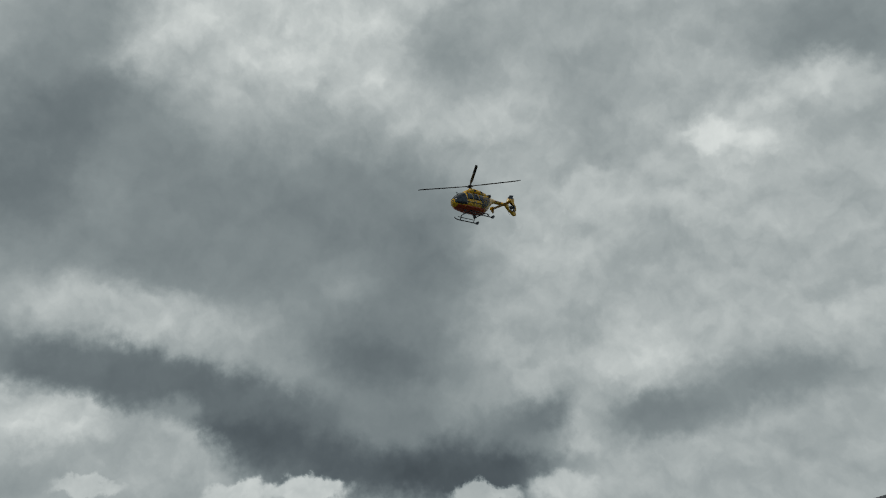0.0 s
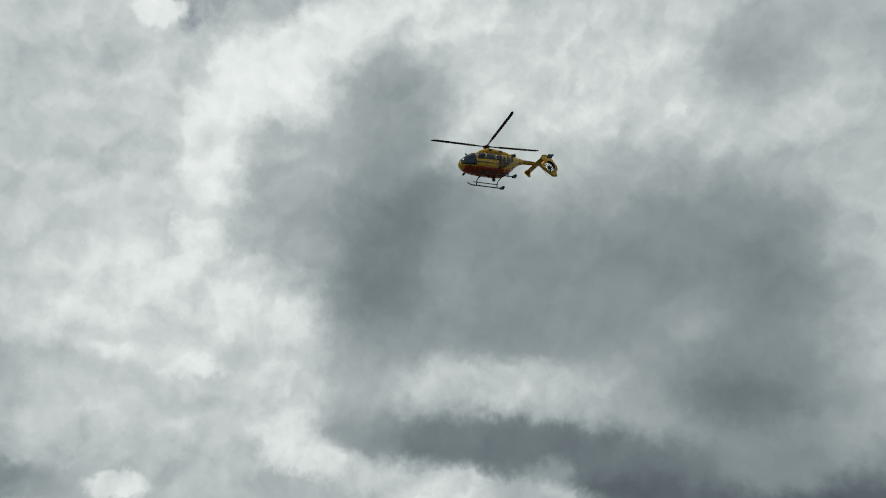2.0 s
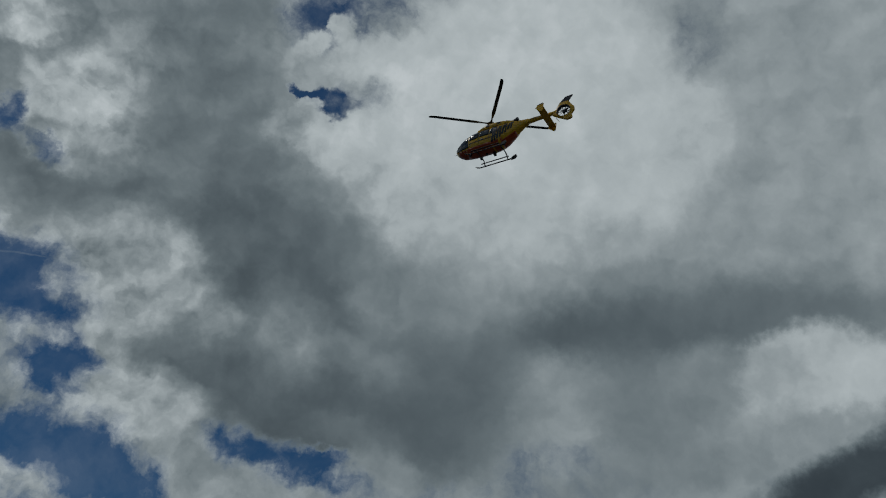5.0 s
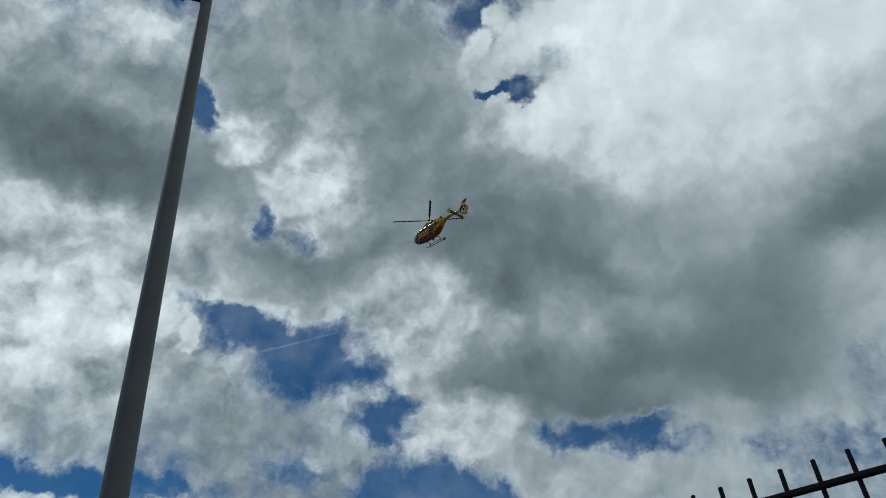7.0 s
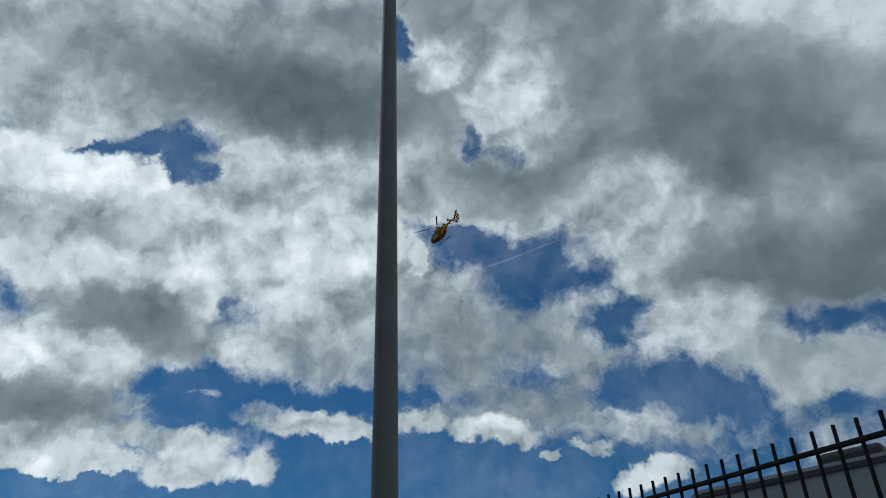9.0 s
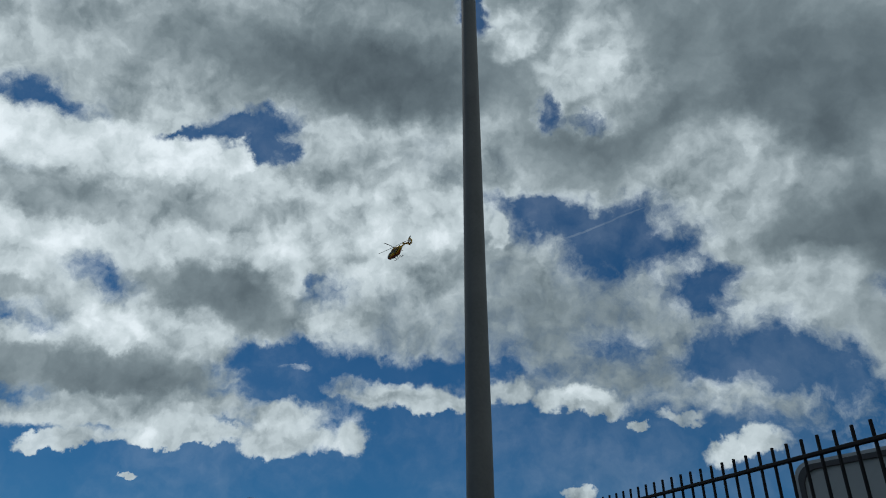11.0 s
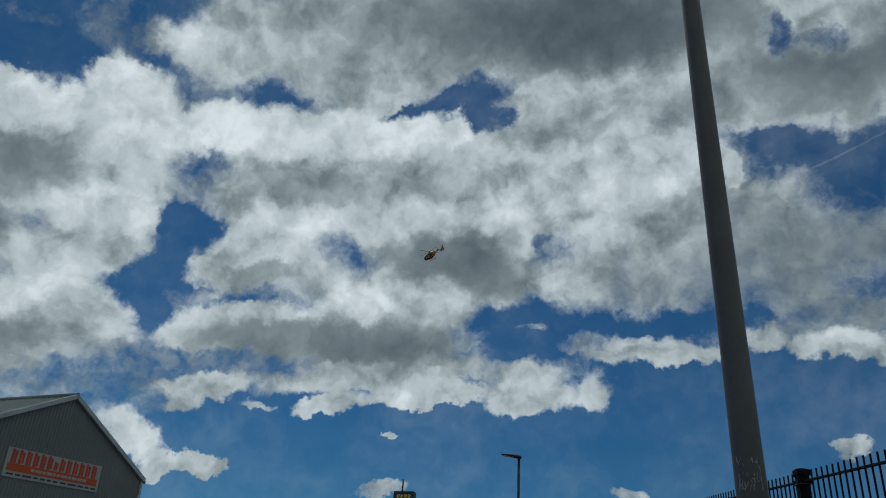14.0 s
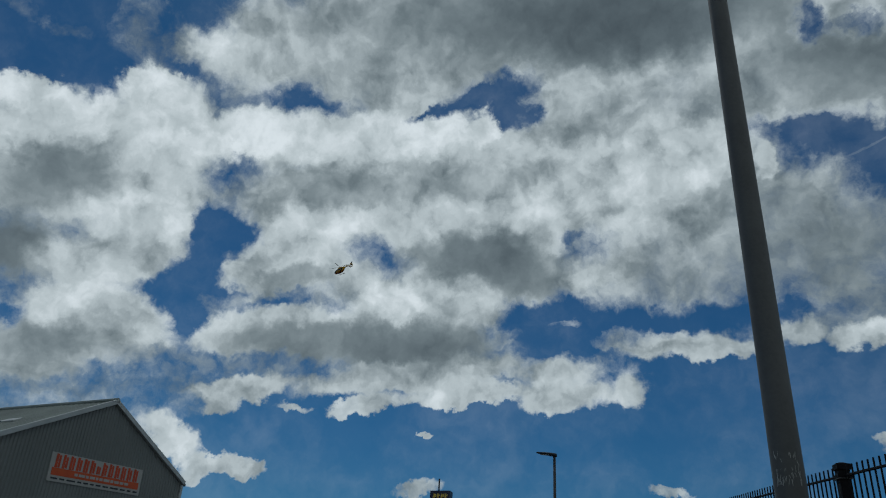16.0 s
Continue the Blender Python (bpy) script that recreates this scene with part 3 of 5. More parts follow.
cloud(71.1, 13.2, 14.19, 0.62, 10, 0.518, 0.60, 0.80, 0.50)
cloud(61.0, 14.6, 4.00, 1.12, 7, 0.796, 0.95, 0.45)
cloud(62.0, 13.1, 1.77, 0.73, 17, 0.775, 0.80, 0.50)
cloud(56.6, 13.8, 1.71, 0.45, 6, 0.711, 0.70, 0.60)
cloud(65.2, 10.8, 2.73, 1.54, -27, 0.796, 0.90, 0.60)
cloud(61.3, 9.5, 4.04, 0.80, 1, 0.711, 0.90, 0.50)
cloud(63.1, 9.0, 2.11, 0.64, 6, 0.646, 0.70, 0.60)
cloud(47.0, 12.6, 0.82, 0.34, 3, 0.689, 0.80, 0.60)
cloud(47.2, 8.9, 2.29, 0.77, 13, 0.646, 0.70, 0.60)
cloud(29.5, 9.5, 2.22, 0.60, -4, 0.689, 0.70, 0.50)
clear(38.2, 20.3, 8.22, 2.20, 1, 0.80, 0.80)
clear(26.7, 21.3, 11.70, 1.59, -1, 0.70, 0.90)
cloud(46.2, 19.2, 8.34, 2.24, 6, 0.467, 0.70, 0.70)
cloud(55.6, 29.8, 8.23, 1.94, 8, 0.582, 0.65, 0.80)
cloud(44.5, 31.1, 8.37, 1.75, 2, 0.625, 0.60, 0.80)
cloud(76.8, 26.6, 6.15, 2.62, 19, 0.484, 0.60, 0.80)
cloud(51.8, 34.8, 3.55, 2.35, 6, 0.980, 0.80, 0.60)
cloud(46.8, 35.2, 2.98, 2.06, 4, 0.963, 0.80, 0.60)
cloud(43.1, 35.4, 1.38, 1.53, 1, 0.963, 0.80, 0.50)
cloud(50.0, 22.1, 2.69, 2.09, 5, 0.946, 0.80, 0.60)
cloud(72.1, 34.3, 2.07, 2.44, 19, 0.989, 0.80, 0.60)
cloud(62.0, 33.0, 4.26, 2.18, 2, 0.954, 0.70, 0.70)
clear(34.5, 26.5, 3.70, 1.88, -2, 0.40, 0.90)
clear(33.1, 17.9, 2.90, 1.03, -1, 0.50, 0.90)
# -- end of the masses --
trail = smath("MINIMUM", smath("MULTIPLY", mass(gentle, 12.6, 31.1, 7.4, 0.10, 16), 2.5), 1.0)

split = wnode("ShaderNodeSeparateXYZ")
wt.links.new(air_mass, split.inputs[0])
closed, tone = split.outputs[0], split.outputs[1]
fine = wnoise(warp1, 13.0, 9, 0.62)
wisps = wnoise(warped, 4.0, 7, 0.6)
shreds = wnoise(warp2, 42.0, 6, 0.62)
# rounded heaps, as cumulus has them, where the sky is broken; the closed deck is smooth
cells = wnode("ShaderNodeTexVoronoi")
cells.feature, cells.normalize = "SMOOTH_F1", True
for key, v in (("Scale", 21.0), ("Detail", 3.0), ("Roughness", 0.6), ("Lacunarity", 2.1), ("Smoothness", 0.3)):
    cells.inputs[key].default_value = v
wt.links.new(warped, cells.inputs["Vector"])
heaps = smath("SUBTRACT", 0.33, cells.outputs["Distance"])
broken = step(mass(way, 42, 25, 62, 52, 0), 0.0, 0.45, 0.30, 1.0)


def around(noise_node, gain):
    return smath("MULTIPLY", smath("SUBTRACT", noise_node.outputs["Fac"], 0.5), gain)


rough = smath("ADD", smath("ADD", around(fine, 1.8), around(wisps, 1.2)), smath("ADD", around(shreds, 1.3), smath("MULTIPLY", heaps, 1.2)))
# the edges fray, the middles stay shut or open
edge = smath("MULTIPLY", smath("MULTIPLY", closed, smath("SUBTRACT", 1.0, closed)), 4.0)
veil = step(smath("MULTIPLY_ADD", rough, smath("MULTIPLY", edge, 0.62), closed), 0.10, 0.95)
veil = smath("MAXIMUM", veil, smath("MULTIPLY", trail, 0.2))
# a breath of haze and high cirrus before the blue
veil = smath("MAXIMUM", veil, step(smath("ADD", wisps.outputs["Fac"], around(shreds, 0.25)), 0.38, 0.72, 0.02, 0.11))
# bright cloud is heaped and lit from the sun's side, the dark bellies are smooth
crisp = smath("MULTIPLY", step(tone, 0.46, 0.74, 0.25, 1.0), broken)
heap_1 = wnoise(warp2, 16.0, 4, 0.5)
heap_2 = wnoise(vmath("ADD", warp2, tuple(sun_way * 0.02)), 16.0, 4, 0.5)
relief = smath("SUBTRACT", heap_1.outputs["Fac"], heap_2.outputs["Fac"])
shape = smath("ADD", smath("MULTIPLY", relief, 0.95), smath("MULTIPLY", heaps, 0.24))
shape = smath("ADD", shape, around(shreds, 0.07))
tone = smath("MULTIPLY_ADD", shape, crisp, tone)
tone = smath("ADD", tone, around(fine, -0.07))
tone = smath("ADD", tone, around(wisps, 0.06))
# the brightest tops level off
tone = smath("SUBTRACT", tone, smath("MULTIPLY", smath("MAXIMUM", smath("SUBTRACT", tone, 0.78), 0.0), 0.35))
ramp = wnode("ShaderNodeValToRGB")


def lin(r, g, b):
    return tuple(((c / 255 + 0.055) / 1.055) ** 2.4 if c > 10 else c / 255 / 12.92 for c in (r, g, b)) + (1,)


els = ramp.color_ramp.elements
els[0].position, els[0].color = 0.0, (0.0, 0.0, 0.0, 1.0)
els[1].position, els[1].color = 0.96, lin(240, 245, 246)
for r, g, b in ((17, 21, 24), (30, 36, 41), (44, 51, 56), (58, 67, 73), (77, 87, 93), (99, 110, 115), (122, 133, 137), (147, 157, 160), (173, 182, 184), (202, 210, 211)):
    els.new(g / 255).color = lin(r, g, b)
wt.links.new(tone, ramp.inputs["Fac"])
sky = wnode("ShaderNodeTexSky")
sky.sky_type, sky.sun_disc = "NISHITA", False
sky.sun_elevation, sky.sun_rotation = radians(SUN_UP), radians(-SUN_YAW)
sky.air_density, sky.dust_density, sky.ozone_density = 0.9, 0.15, 2.5
air = vmath("MULTIPLY", sky.outputs["Color"], (0.102, 0.290, 0.405))
lit = vmath("MULTIPLY", ramp.outputs["Color"], (10.0, 10.0, 10.0))
mixed = wnode("ShaderNodeMix")
mixed.data_type = "VECTOR"
wt.links.new(veil, mixed.inputs[0])
wt.links.new(air, mixed.inputs[4])
wt.links.new(lit, mixed.inputs[5])
back = wnode("ShaderNodeBackground")
back.inputs["Strength"].default_value = 0.1
wt.links.new(mixed.outputs[1], back.inputs["Color"])
wt.links.new(back.outputs[0], wnode("ShaderNodeOutputWorld").inputs["Surface"])

sun = new("sun", bpy.data.lights.new("sun", "SUN"))
sun.data.energy, sun.data.angle, sun.data.color = 0.7, radians(12), (1.0, 0.95, 0.87)
sun.matrix_basis = look(sun_way * 50, (0, 0, 0))


# ---- materials ----
def material(name, base, rough=0.6, metal=0.0, vary=0.25, scale=6.0, bump=0.15, bump_scale=60.0, spec=0.5):
    """A surface with stains on a large scale and grain on a fine one."""
    m = bpy.data.materials.new(name)
    m.use_nodes = True
    nt = m.node_tree
    b = nt.nodes["Principled BSDF"]
    tc = nt.nodes.new("ShaderNodeTexCoord")
    n1 = nt.nodes.new("ShaderNodeTexNoise")
    n1.inputs["Scale"].default_value, n1.inputs["Detail"].default_value = scale, 5
    n2 = nt.nodes.new("ShaderNodeTexNoise")
    n2.inputs["Scale"].default_value, n2.inputs["Detail"].default_value = bump_scale, 3
    ramp = nt.nodes.new("ShaderNodeValToRGB")
    lo, hi = [max(0, c * (1 - vary)) for c in base], [min(1, c * (1 + vary)) for c in base]
    ramp.color_ramp.elements[0].position, ramp.color_ramp.elements[0].color = 0.3, (*lo, 1)
    ramp.color_ramp.elements[1].position, ramp.color_ramp.elements[1].color = 0.7, (*hi, 1)
    mix = nt.nodes.new("ShaderNodeMath")
    mix.operation = "MULTIPLY_ADD"
    mix.inputs[1].default_value, mix.inputs[2].default_value = 0.3, 0.0
    add = nt.nodes.new("ShaderNodeMath")
    add.operation = "ADD"
    sub = nt.nodes.new("ShaderNodeMath")
    sub.operation, sub.inputs[1].default_value = "SUBTRACT", 0.15
    L = nt.links.new
    L(tc.outputs["Object"], n1.inputs["Vector"])
    L(tc.outputs["Object"], n2.inputs["Vector"])
    L(n2.outputs["Fac"], mix.inputs[0])
    L(mix.outputs[0], sub.inputs[0])
    L(n1.outputs["Fac"], add.inputs[0])
    L(sub.outputs[0], add.inputs[1])
    L(add.outputs[0], ramp.inputs["Fac"])
    L(ramp.outputs["Color"], b.inputs["Base Color"])
    rr = nt.nodes.new("ShaderNodeMapRange")
    rr.inputs["To Min"].default_value, rr.inputs["To Max"].default_value = max(0.03, rough - 0.12), min(1, rough + 0.12)
    L(n1.outputs["Fac"], rr.inputs["Value"])
    L(rr.outputs[0], b.inputs["Roughness"])
    b.inputs["Metallic"].default_value = metal
    b.inputs["Specular IOR Level"].default_value = spec
    if bump:
        bp = nt.nodes.new("ShaderNodeBump")
        bp.inputs["Strength"].default_value, bp.inputs["Distance"].default_value = bump, 0.01
        L(n2.outputs["Fac"], bp.inputs["Height"])
        L(bp.outputs["Normal"], b.inputs["Normal"])
    return m


galvanised = material("galvanised_steel", (0.12, 0.12, 0.118), 0.62, 0.25, 0.18, 2.5, 0.1, 40)
anthracite = material("anthracite_coating", (0.018, 0.020, 0.024), 0.5, 0.0, 0.25, 8, 0.08, 120)
black_steel = material("black_painted_steel", (0.010, 0.010, 0.012), 0.7, 0.0, 0.25, 8, 0.08, 120, 0.12)
cladding = material("grey_sheet_cladding", (0.19, 0.20, 0.195), 0.55, 0.1, 0.12, 0.35, 0.05, 6)
roof_sheet = material("grey_roof_sheet", (0.24, 0.27, 0.25), 0.5, 0.1, 0.16, 0.5, 0.05, 6)
verge_white = material("light_grey_flashing", (0.45, 0.47, 0.47), 0.5, 0.1, 0.1, 2, 0.05, 30)
banner_white = material("white_banner_cloth", (0.42, 0.41, 0.39), 0.6, 0, 0.06, 2, 0.05, 30)
banner_orange = material("orange_banner_print", (0.60, 0.09, 0.02), 0.6, 0, 0.08, 2, 0.05, 30)
letter_red = material("rust_red_lettering", (0.55, 0.07, 0.02), 0.6, 0, 0.12, 2, 0.05, 30)
print_dark = material("dark_print", (0.04, 0.04, 0.045), 0.6, 0, 0.15, 5, 0, 30)
concrete = material("concrete", (0.36, 0.35, 0.33), 0.85, 0, 0.15, 2, 0.2, 50)
asphalt = material("asphalt", (0.05, 0.05, 0.052), 0.9, 0, 0.25, 0.4, 0.3, 90)
caravan_shell = material("silver_caravan_shell", (0.30, 0.31, 0.31), 0.45, 0, 0.06, 1.5, 0.03, 30)
caravan_trim = material("grey_caravan_trim", (0.30, 0.31, 0.32), 0.4, 0.1, 0.1, 3, 0.03, 30)
rubber = material("black_rubber", (0.015, 0.015, 0.015), 0.85, 0, 0.2, 6, 0.1, 60)
lamp_lens = material("lamp_lens", (0.5, 0.5, 0.48), 0.2, 0, 0.1, 10, 0, 60)
blue_panel = material("dark_blue_sign_panel", (0.008, 0.012, 0.05), 0.4, 0, 0.15, 0.3, 0, 6)
yellow_print = material("yellow_sign_print", (0.75, 0.52, 0.08), 0.4, 0, 0.06, 0.5, 0, 6)
sign_white = material("pale_sign_mark", (0.7, 0.7, 0.66), 0.4, 0, 0.06, 0.5, 0, 6)
scratched = material("bare_scratched_metal", (0.45, 0.45, 0.43), 0.5, 0.1, 0.3, 20, 0.1, 90)
heli_yellow = material("yellow_aircraft_paint", (0.74, 0.40, 0.014), 0.28, 0, 0.07, 1.2, 0.02, 40)
heli_red = material("orange_red_aircraft_paint", (0.42, 0.055, 0.010), 0.3, 0, 0.12, 1.2, 0.02, 40)
heli_black = material("black_aircraft_paint", (0.012, 0.012, 0.013), 0.35, 0, 0.2, 2, 0.02, 40)
heli_glass = material("dark_cabin_glazing", (0.018, 0.022, 0.026), 0.08, 0, 0.2, 2, 0.0, 40, 0.6)
heli_grey = material("grey_aircraft_metal", (0.07, 0.07, 0.075), 0.45, 0.5, 0.2, 4, 0.05, 40)
heli_dark = material("dark_skid_paint", (0.02, 0.02, 0.022), 0.5, 0, 0.2, 4, 0.05, 40)
blade_black = material("black_rotor_blade", (0.012, 0.012, 0.012), 0.55, 0, 0.25, 1, 0.05, 40)
heli_white = material("pale_navigation_mark", (0.7, 0.7, 0.68), 0.35, 0, 0.1, 3, 0.02, 40)


# ---- mesh helpers ----
def add_box(bm, size, at=(0, 0, 0), rot=None, bevel=0.0):
    """A box of that size round a point, with broken edges."""
    made = bmesh.ops.create_cube(bm, size=1.0)["verts"]
    m = Matrix.Translation(at) @ (rot or Matrix()) @ Matrix.Diagonal((*size, 1))
    bmesh.ops.transform(bm, matrix=m, verts=made)
    if bevel:
        edges = list({e for v in made for e in v.link_edges})
        bmesh.ops.bevel(bm, geom=edges, offset=bevel, segments=2, affect="EDGES", profile=0.6)
    return bm


def box(size, at=(0, 0, 0), rot=None, bevel=0.0):
    return add_box(bmesh.new(), size, at, rot, bevel)


def add_tube(bm, a, b, r1, r2=None, seg=12, caps=True):
    """A straight or tapered tube between two points."""
    a, b = Vector(a), Vector(b)
    d = b - a
    m = Matrix.Translation((a + b) / 2) @ d.to_track_quat("Z", "Y").to_matrix().to_4x4()
    bmesh.ops.create_cone(bm, cap_ends=caps, segments=seg, radius1=r1, radius2=r1 if r2 is None else r2, depth=d.length, matrix=m)
    return bm


def tube(a, b, r1, r2=None, seg=12):
    return add_tube(bmesh.new(), a, b, r1, r2, seg)


def loft(rings, close=True):
    """A skin over rings of points, all with the same count."""
    bm = bmesh.new()
    vs = [[bm.verts.new(p) for p in r] for r in rings]
    n = len(vs[0])
    for a, b in zip(vs, vs[1:]):
        for i in range(n):
            j = (i + 1) % n
            bm.faces.new((a[i], a[j], b[j], b[i]))
    if close:
        bm.faces.new(list(reversed(vs[0])))
        bm.faces.new(vs[-1])
    bmesh.ops.recalc_face_normals(bm, faces=bm.faces)
    return bm


def prism(outline, thick, m=None):
    """A flat outline in the x-z plane with a thickness along y."""
    bm = bmesh.new()
    front = [bm.verts.new((x, -thick / 2, z)) for x, z in outline]
    back = [bm.verts.new((x, thick / 2, z)) for x, z in outline]
    bm.faces.new(front)
    bm.faces.new(list(reversed(back)))
    n = len(outline)
    for i in range(n):
        bm.faces.new((front[i], back[i], back[(i + 1) % n], front[(i + 1) % n]))
    bmesh.ops.recalc_face_normals(bm, faces=bm.faces)
    if m is not None:
        bm.transform(m)
    return bm


# ---- ground: an asphalt yard that runs out to the horizon ----
bm = bmesh.new()
rings = [0.0, 3, 6, 12, 25, 50, 100, 200, 400, 800, 1600, 3200]
seg = 48
prev = None
for r in rings:
    if r == 0:
        row = [bm.verts.new((0, 0, 0))]
    else:
        row = [bm.verts.new((r * math.cos(i * 2 * math.pi / seg), r * math.sin(i * 2 * math.pi / seg), 0)) for i in range(seg)]
    if prev:
        for i in range(seg):
            j = (i + 1) % seg
            bm.faces.new((prev[0], row[i], row[j]) if len(prev) == 1 else (prev[i], row[i], row[j], prev[j]))
    prev = row
ground = part("ground", bm, asphalt, None)
tagged(ground, "worn dark grey asphalt yard reaching the horizon", "ground", kind="structure")


# ---- tapered steel mast beside the fence ----
def mast(at, height, base, top):
    ob = thing("steel_mast", pose(*at) @ Matrix.Rotation(radians(-0.4), 4, Vector((at[0], at[1], 0)).normalized()), "tall tapered grey galvanised steel mast beside the fence", "mast")
    rings = []
    seg = 32
    for k in range(25):
        z = 0.02 + (height - 0.02) * k / 24
        r = (base + (top - base) * k / 24) / 2
        rings.append([(r * math.cos(i * 2 * math.pi / seg), r * math.sin(i * 2 * math.pi / seg), z) for i in range(seg)])
    part("shaft", loft(rings), galvanised, ob, smooth=True)
    part("seam", tube((0, 0.5 * base - 0.004, 0.05), (0, 0.5 * top - 0.004, height - 0.05), 0.006, 0.005, 6), galvanised, ob, "raised weld seam")
    part("base_plate", box((0.42, 0.42, 0.025), (0, 0, 0.0125), bevel=0.004), galvanised, ob)
    for sx in (-1, 1):
        for sy in (-1, 1):
            part("bolt", tube((sx * 0.17, sy * 0.17, 0.02), (sx * 0.17, sy * 0.17, 0.075), 0.014, None, 6), galvanised, ob)
    part("cap", tube((0, 0, height), (0, 0, height + 0.04), top / 2 + 0.006, top / 2 - 0.02, 24), black_steel, ob, "dark end cap")
    arm = part("head_arm", tube((0, 0, 10.30), (-0.27, -0.11, 10.28), 0.028, 0.024, 12), black_steel, ob, "short dark arm near the top")
    part("arm_end", tube((-0.25, -0.10, 10.28), (-0.36, -0.146, 10.25), 0.05, 0.03, 14), black_steel, arm)
    # scuffs of bare metal a little above head height, on the side that faces the yard
    rnd = random.Random(4)
    for k in range(46):
        z = 2.66 + rnd.random() ** 1.3 * 0.22
        a = math.atan2(-at[1], -at[0]) + rnd.uniform(-0.9, 0.9)
        r = (base + (top - base) * z / height) / 2
        w, h = rnd.uniform(0.0012, 0.004), rnd.uniform(0.008, 0.05)
        rot = Matrix.Rotation(a, 4, "Z") @ Matrix.Rotation(rnd.uniform(-0.35, 0.35), 4, "X")
        part("scratch", box((0.0014, w, h), (r * math.cos(a), r * math.sin(a), z), rot), scratched, ob)
    return ob


MAST_YAW, MAST_D = radians(21.75), 6.2
mast((-MAST_D * math.sin(MAST_YAW) + 0.04, MAST_D * math.cos(MAST_YAW) + 0.016, 0), 11.2, 0.252, 0.135)

# ---- bar fence with square posts, on a plinth that climbs with the yard's edge ----
F_N = Vector((math.sin(radians(52)), math.cos(radians(52)), 0))
F_T = Vector((-F_N.y, F_N.x, 0))
F_D, RISE, BAY, FOOT = 2.42, 0.0941, 5.17, 0.45
f_ang = math.degrees(math.atan2(F_T.y, F_T.x))
POST_1 = F_N * F_D + F_T * (F_D * 0.767 - 0.17) + Vector((0.03, 0.01, FOOT - 0.016))
RAIL_LEN = BAY / math.cos(math.atan(RISE))


def on_fence(s):
    """A pose on the plinth, s metres along the fence from the near post."""
    return Matrix.Translation(POST_1 + F_T * s + Vector((0, 0, RISE * s))) @ pose(0, 0, 0, 0, 0, f_ang)


bm = bmesh.new()
ends = []
for s in (-BAY - 0.3, 4 * BAY + 0.3):
    p = POST_1 + F_T * s
    top = FOOT + RISE * s
    ends.append([bm.verts.new((p.x + F_N.x * d, p.y + F_N.y * d, z)) for d, z in ((-0.13, -0.05), (-0.13, max(top, 0.0)), (0.13, max(top, 0.0)), (0.13, -0.05))])
for k in range(4):
    bm.faces.new((ends[0][k], ends[0][(k + 1) % 4], ends[1][(k + 1) % 4], ends[1][k]))
for e in ends:
    bm.faces.new(e)
bmesh.ops.recalc_face_normals(bm, faces=bm.faces)
plinth = part("plinth_wall", bm, concrete, None)
tagged(plinth, "low sloping grey concrete plinth wall under the fence", "wall", kind="structure")


def fence_post(m):
    ob = thing("fence_post", m, "square black steel fence post with a hipped cap", "fence post", "fence posts")
    part("shaft", box((0.092, 0.092, 2.05), (0, 0, 1.025), bevel=0.005), black_steel, ob)
    bm = box((0.112, 0.112, 0.05), (0, 0, 2.06), bevel=0.005)
    bmesh.ops.create_cone(bm, cap_ends=True, segments=4, radius1=0.074, radius2=0.02, depth=0.016,
                          matrix=Matrix.Translation((0, 0, 2.091)) @ Matrix.Rotation(math.pi / 4, 4, "Z"))
    part("cap", bm, black_steel, ob)
    bm = bmesh.new()
    for s in (-1, 1):
        add_box(bm, (0.112, 0.010, 0.03), (0, s * 0.052, 1.985))
        add_box(bm, (0.010, 0.112, 0.03), (s * 0.052, 0, 1.985))
    part("clamp", bm, black_steel, ob)
    part("clamp_edge", box((0.118, 0.118, 0.005), (0, 0, 1.964)), galvanised, ob, "worn bright edge of the clamp")
    part("foot_plate", box((0.24, 0.24, 0.02), (0, 0, 0.005)), black_steel, ob)
    return ob


first = fence_post(on_fence(0))
for k in (-1, 1, 2, 3, 4):
    copy_thing(first, on_fence(k * BAY))


def fence_section(m):
    ob = thing("bar_fence", m, "black steel bar fence section between two posts", "fence", "fence sections")
    n = 46
    step = (BAY - 0.12) / n
    shared = None
    for i in range(n):
        x = 0.06 + step * (i + 0.5)
        if shared is None:
            picket = part("picket", box((0.0125, 0.0125, 2.02), (0, 0, 1.06), bevel=0.003), black_steel, ob)
            shared = picket.data
        else:
            picket = new("picket", shared)
            picket.parent = ob
        picket.location = (x, 0, RISE * x)
    tilt = Matrix.Rotation(-math.atan(RISE), 4, "Y")
    for z in (0.22, 1.99):
        part("rail", box((RAIL_LEN - 0.13, 0.026, 0.018), (BAY / 2, 0, z + RISE * BAY / 2), tilt, 0.004), black_steel, ob)
    return ob


one = fence_section(on_fence(0))
for k in (-1, 1, 2, 3):
    copy_thing(one, on_fence(k * BAY))


# ---- steel hall with a gable towards the yard ----
HALL_YAW = radians(69.0)
HALL = Vector((-38 * math.sin(HALL_YAW), 38 * math.cos(HALL_YAW), 0))
hall_m = Matrix.Translation(HALL) @ Matrix.Rotation(math.atan2(0.9337, -0.3582), 4, "Z")
HALF, EAVE, RIDGE, DEEP = 5.25, 7.45, 10.12, 26.0


def roof_z(x):
    return RIDGE - abs(x) * (RIDGE - EAVE) / HALF


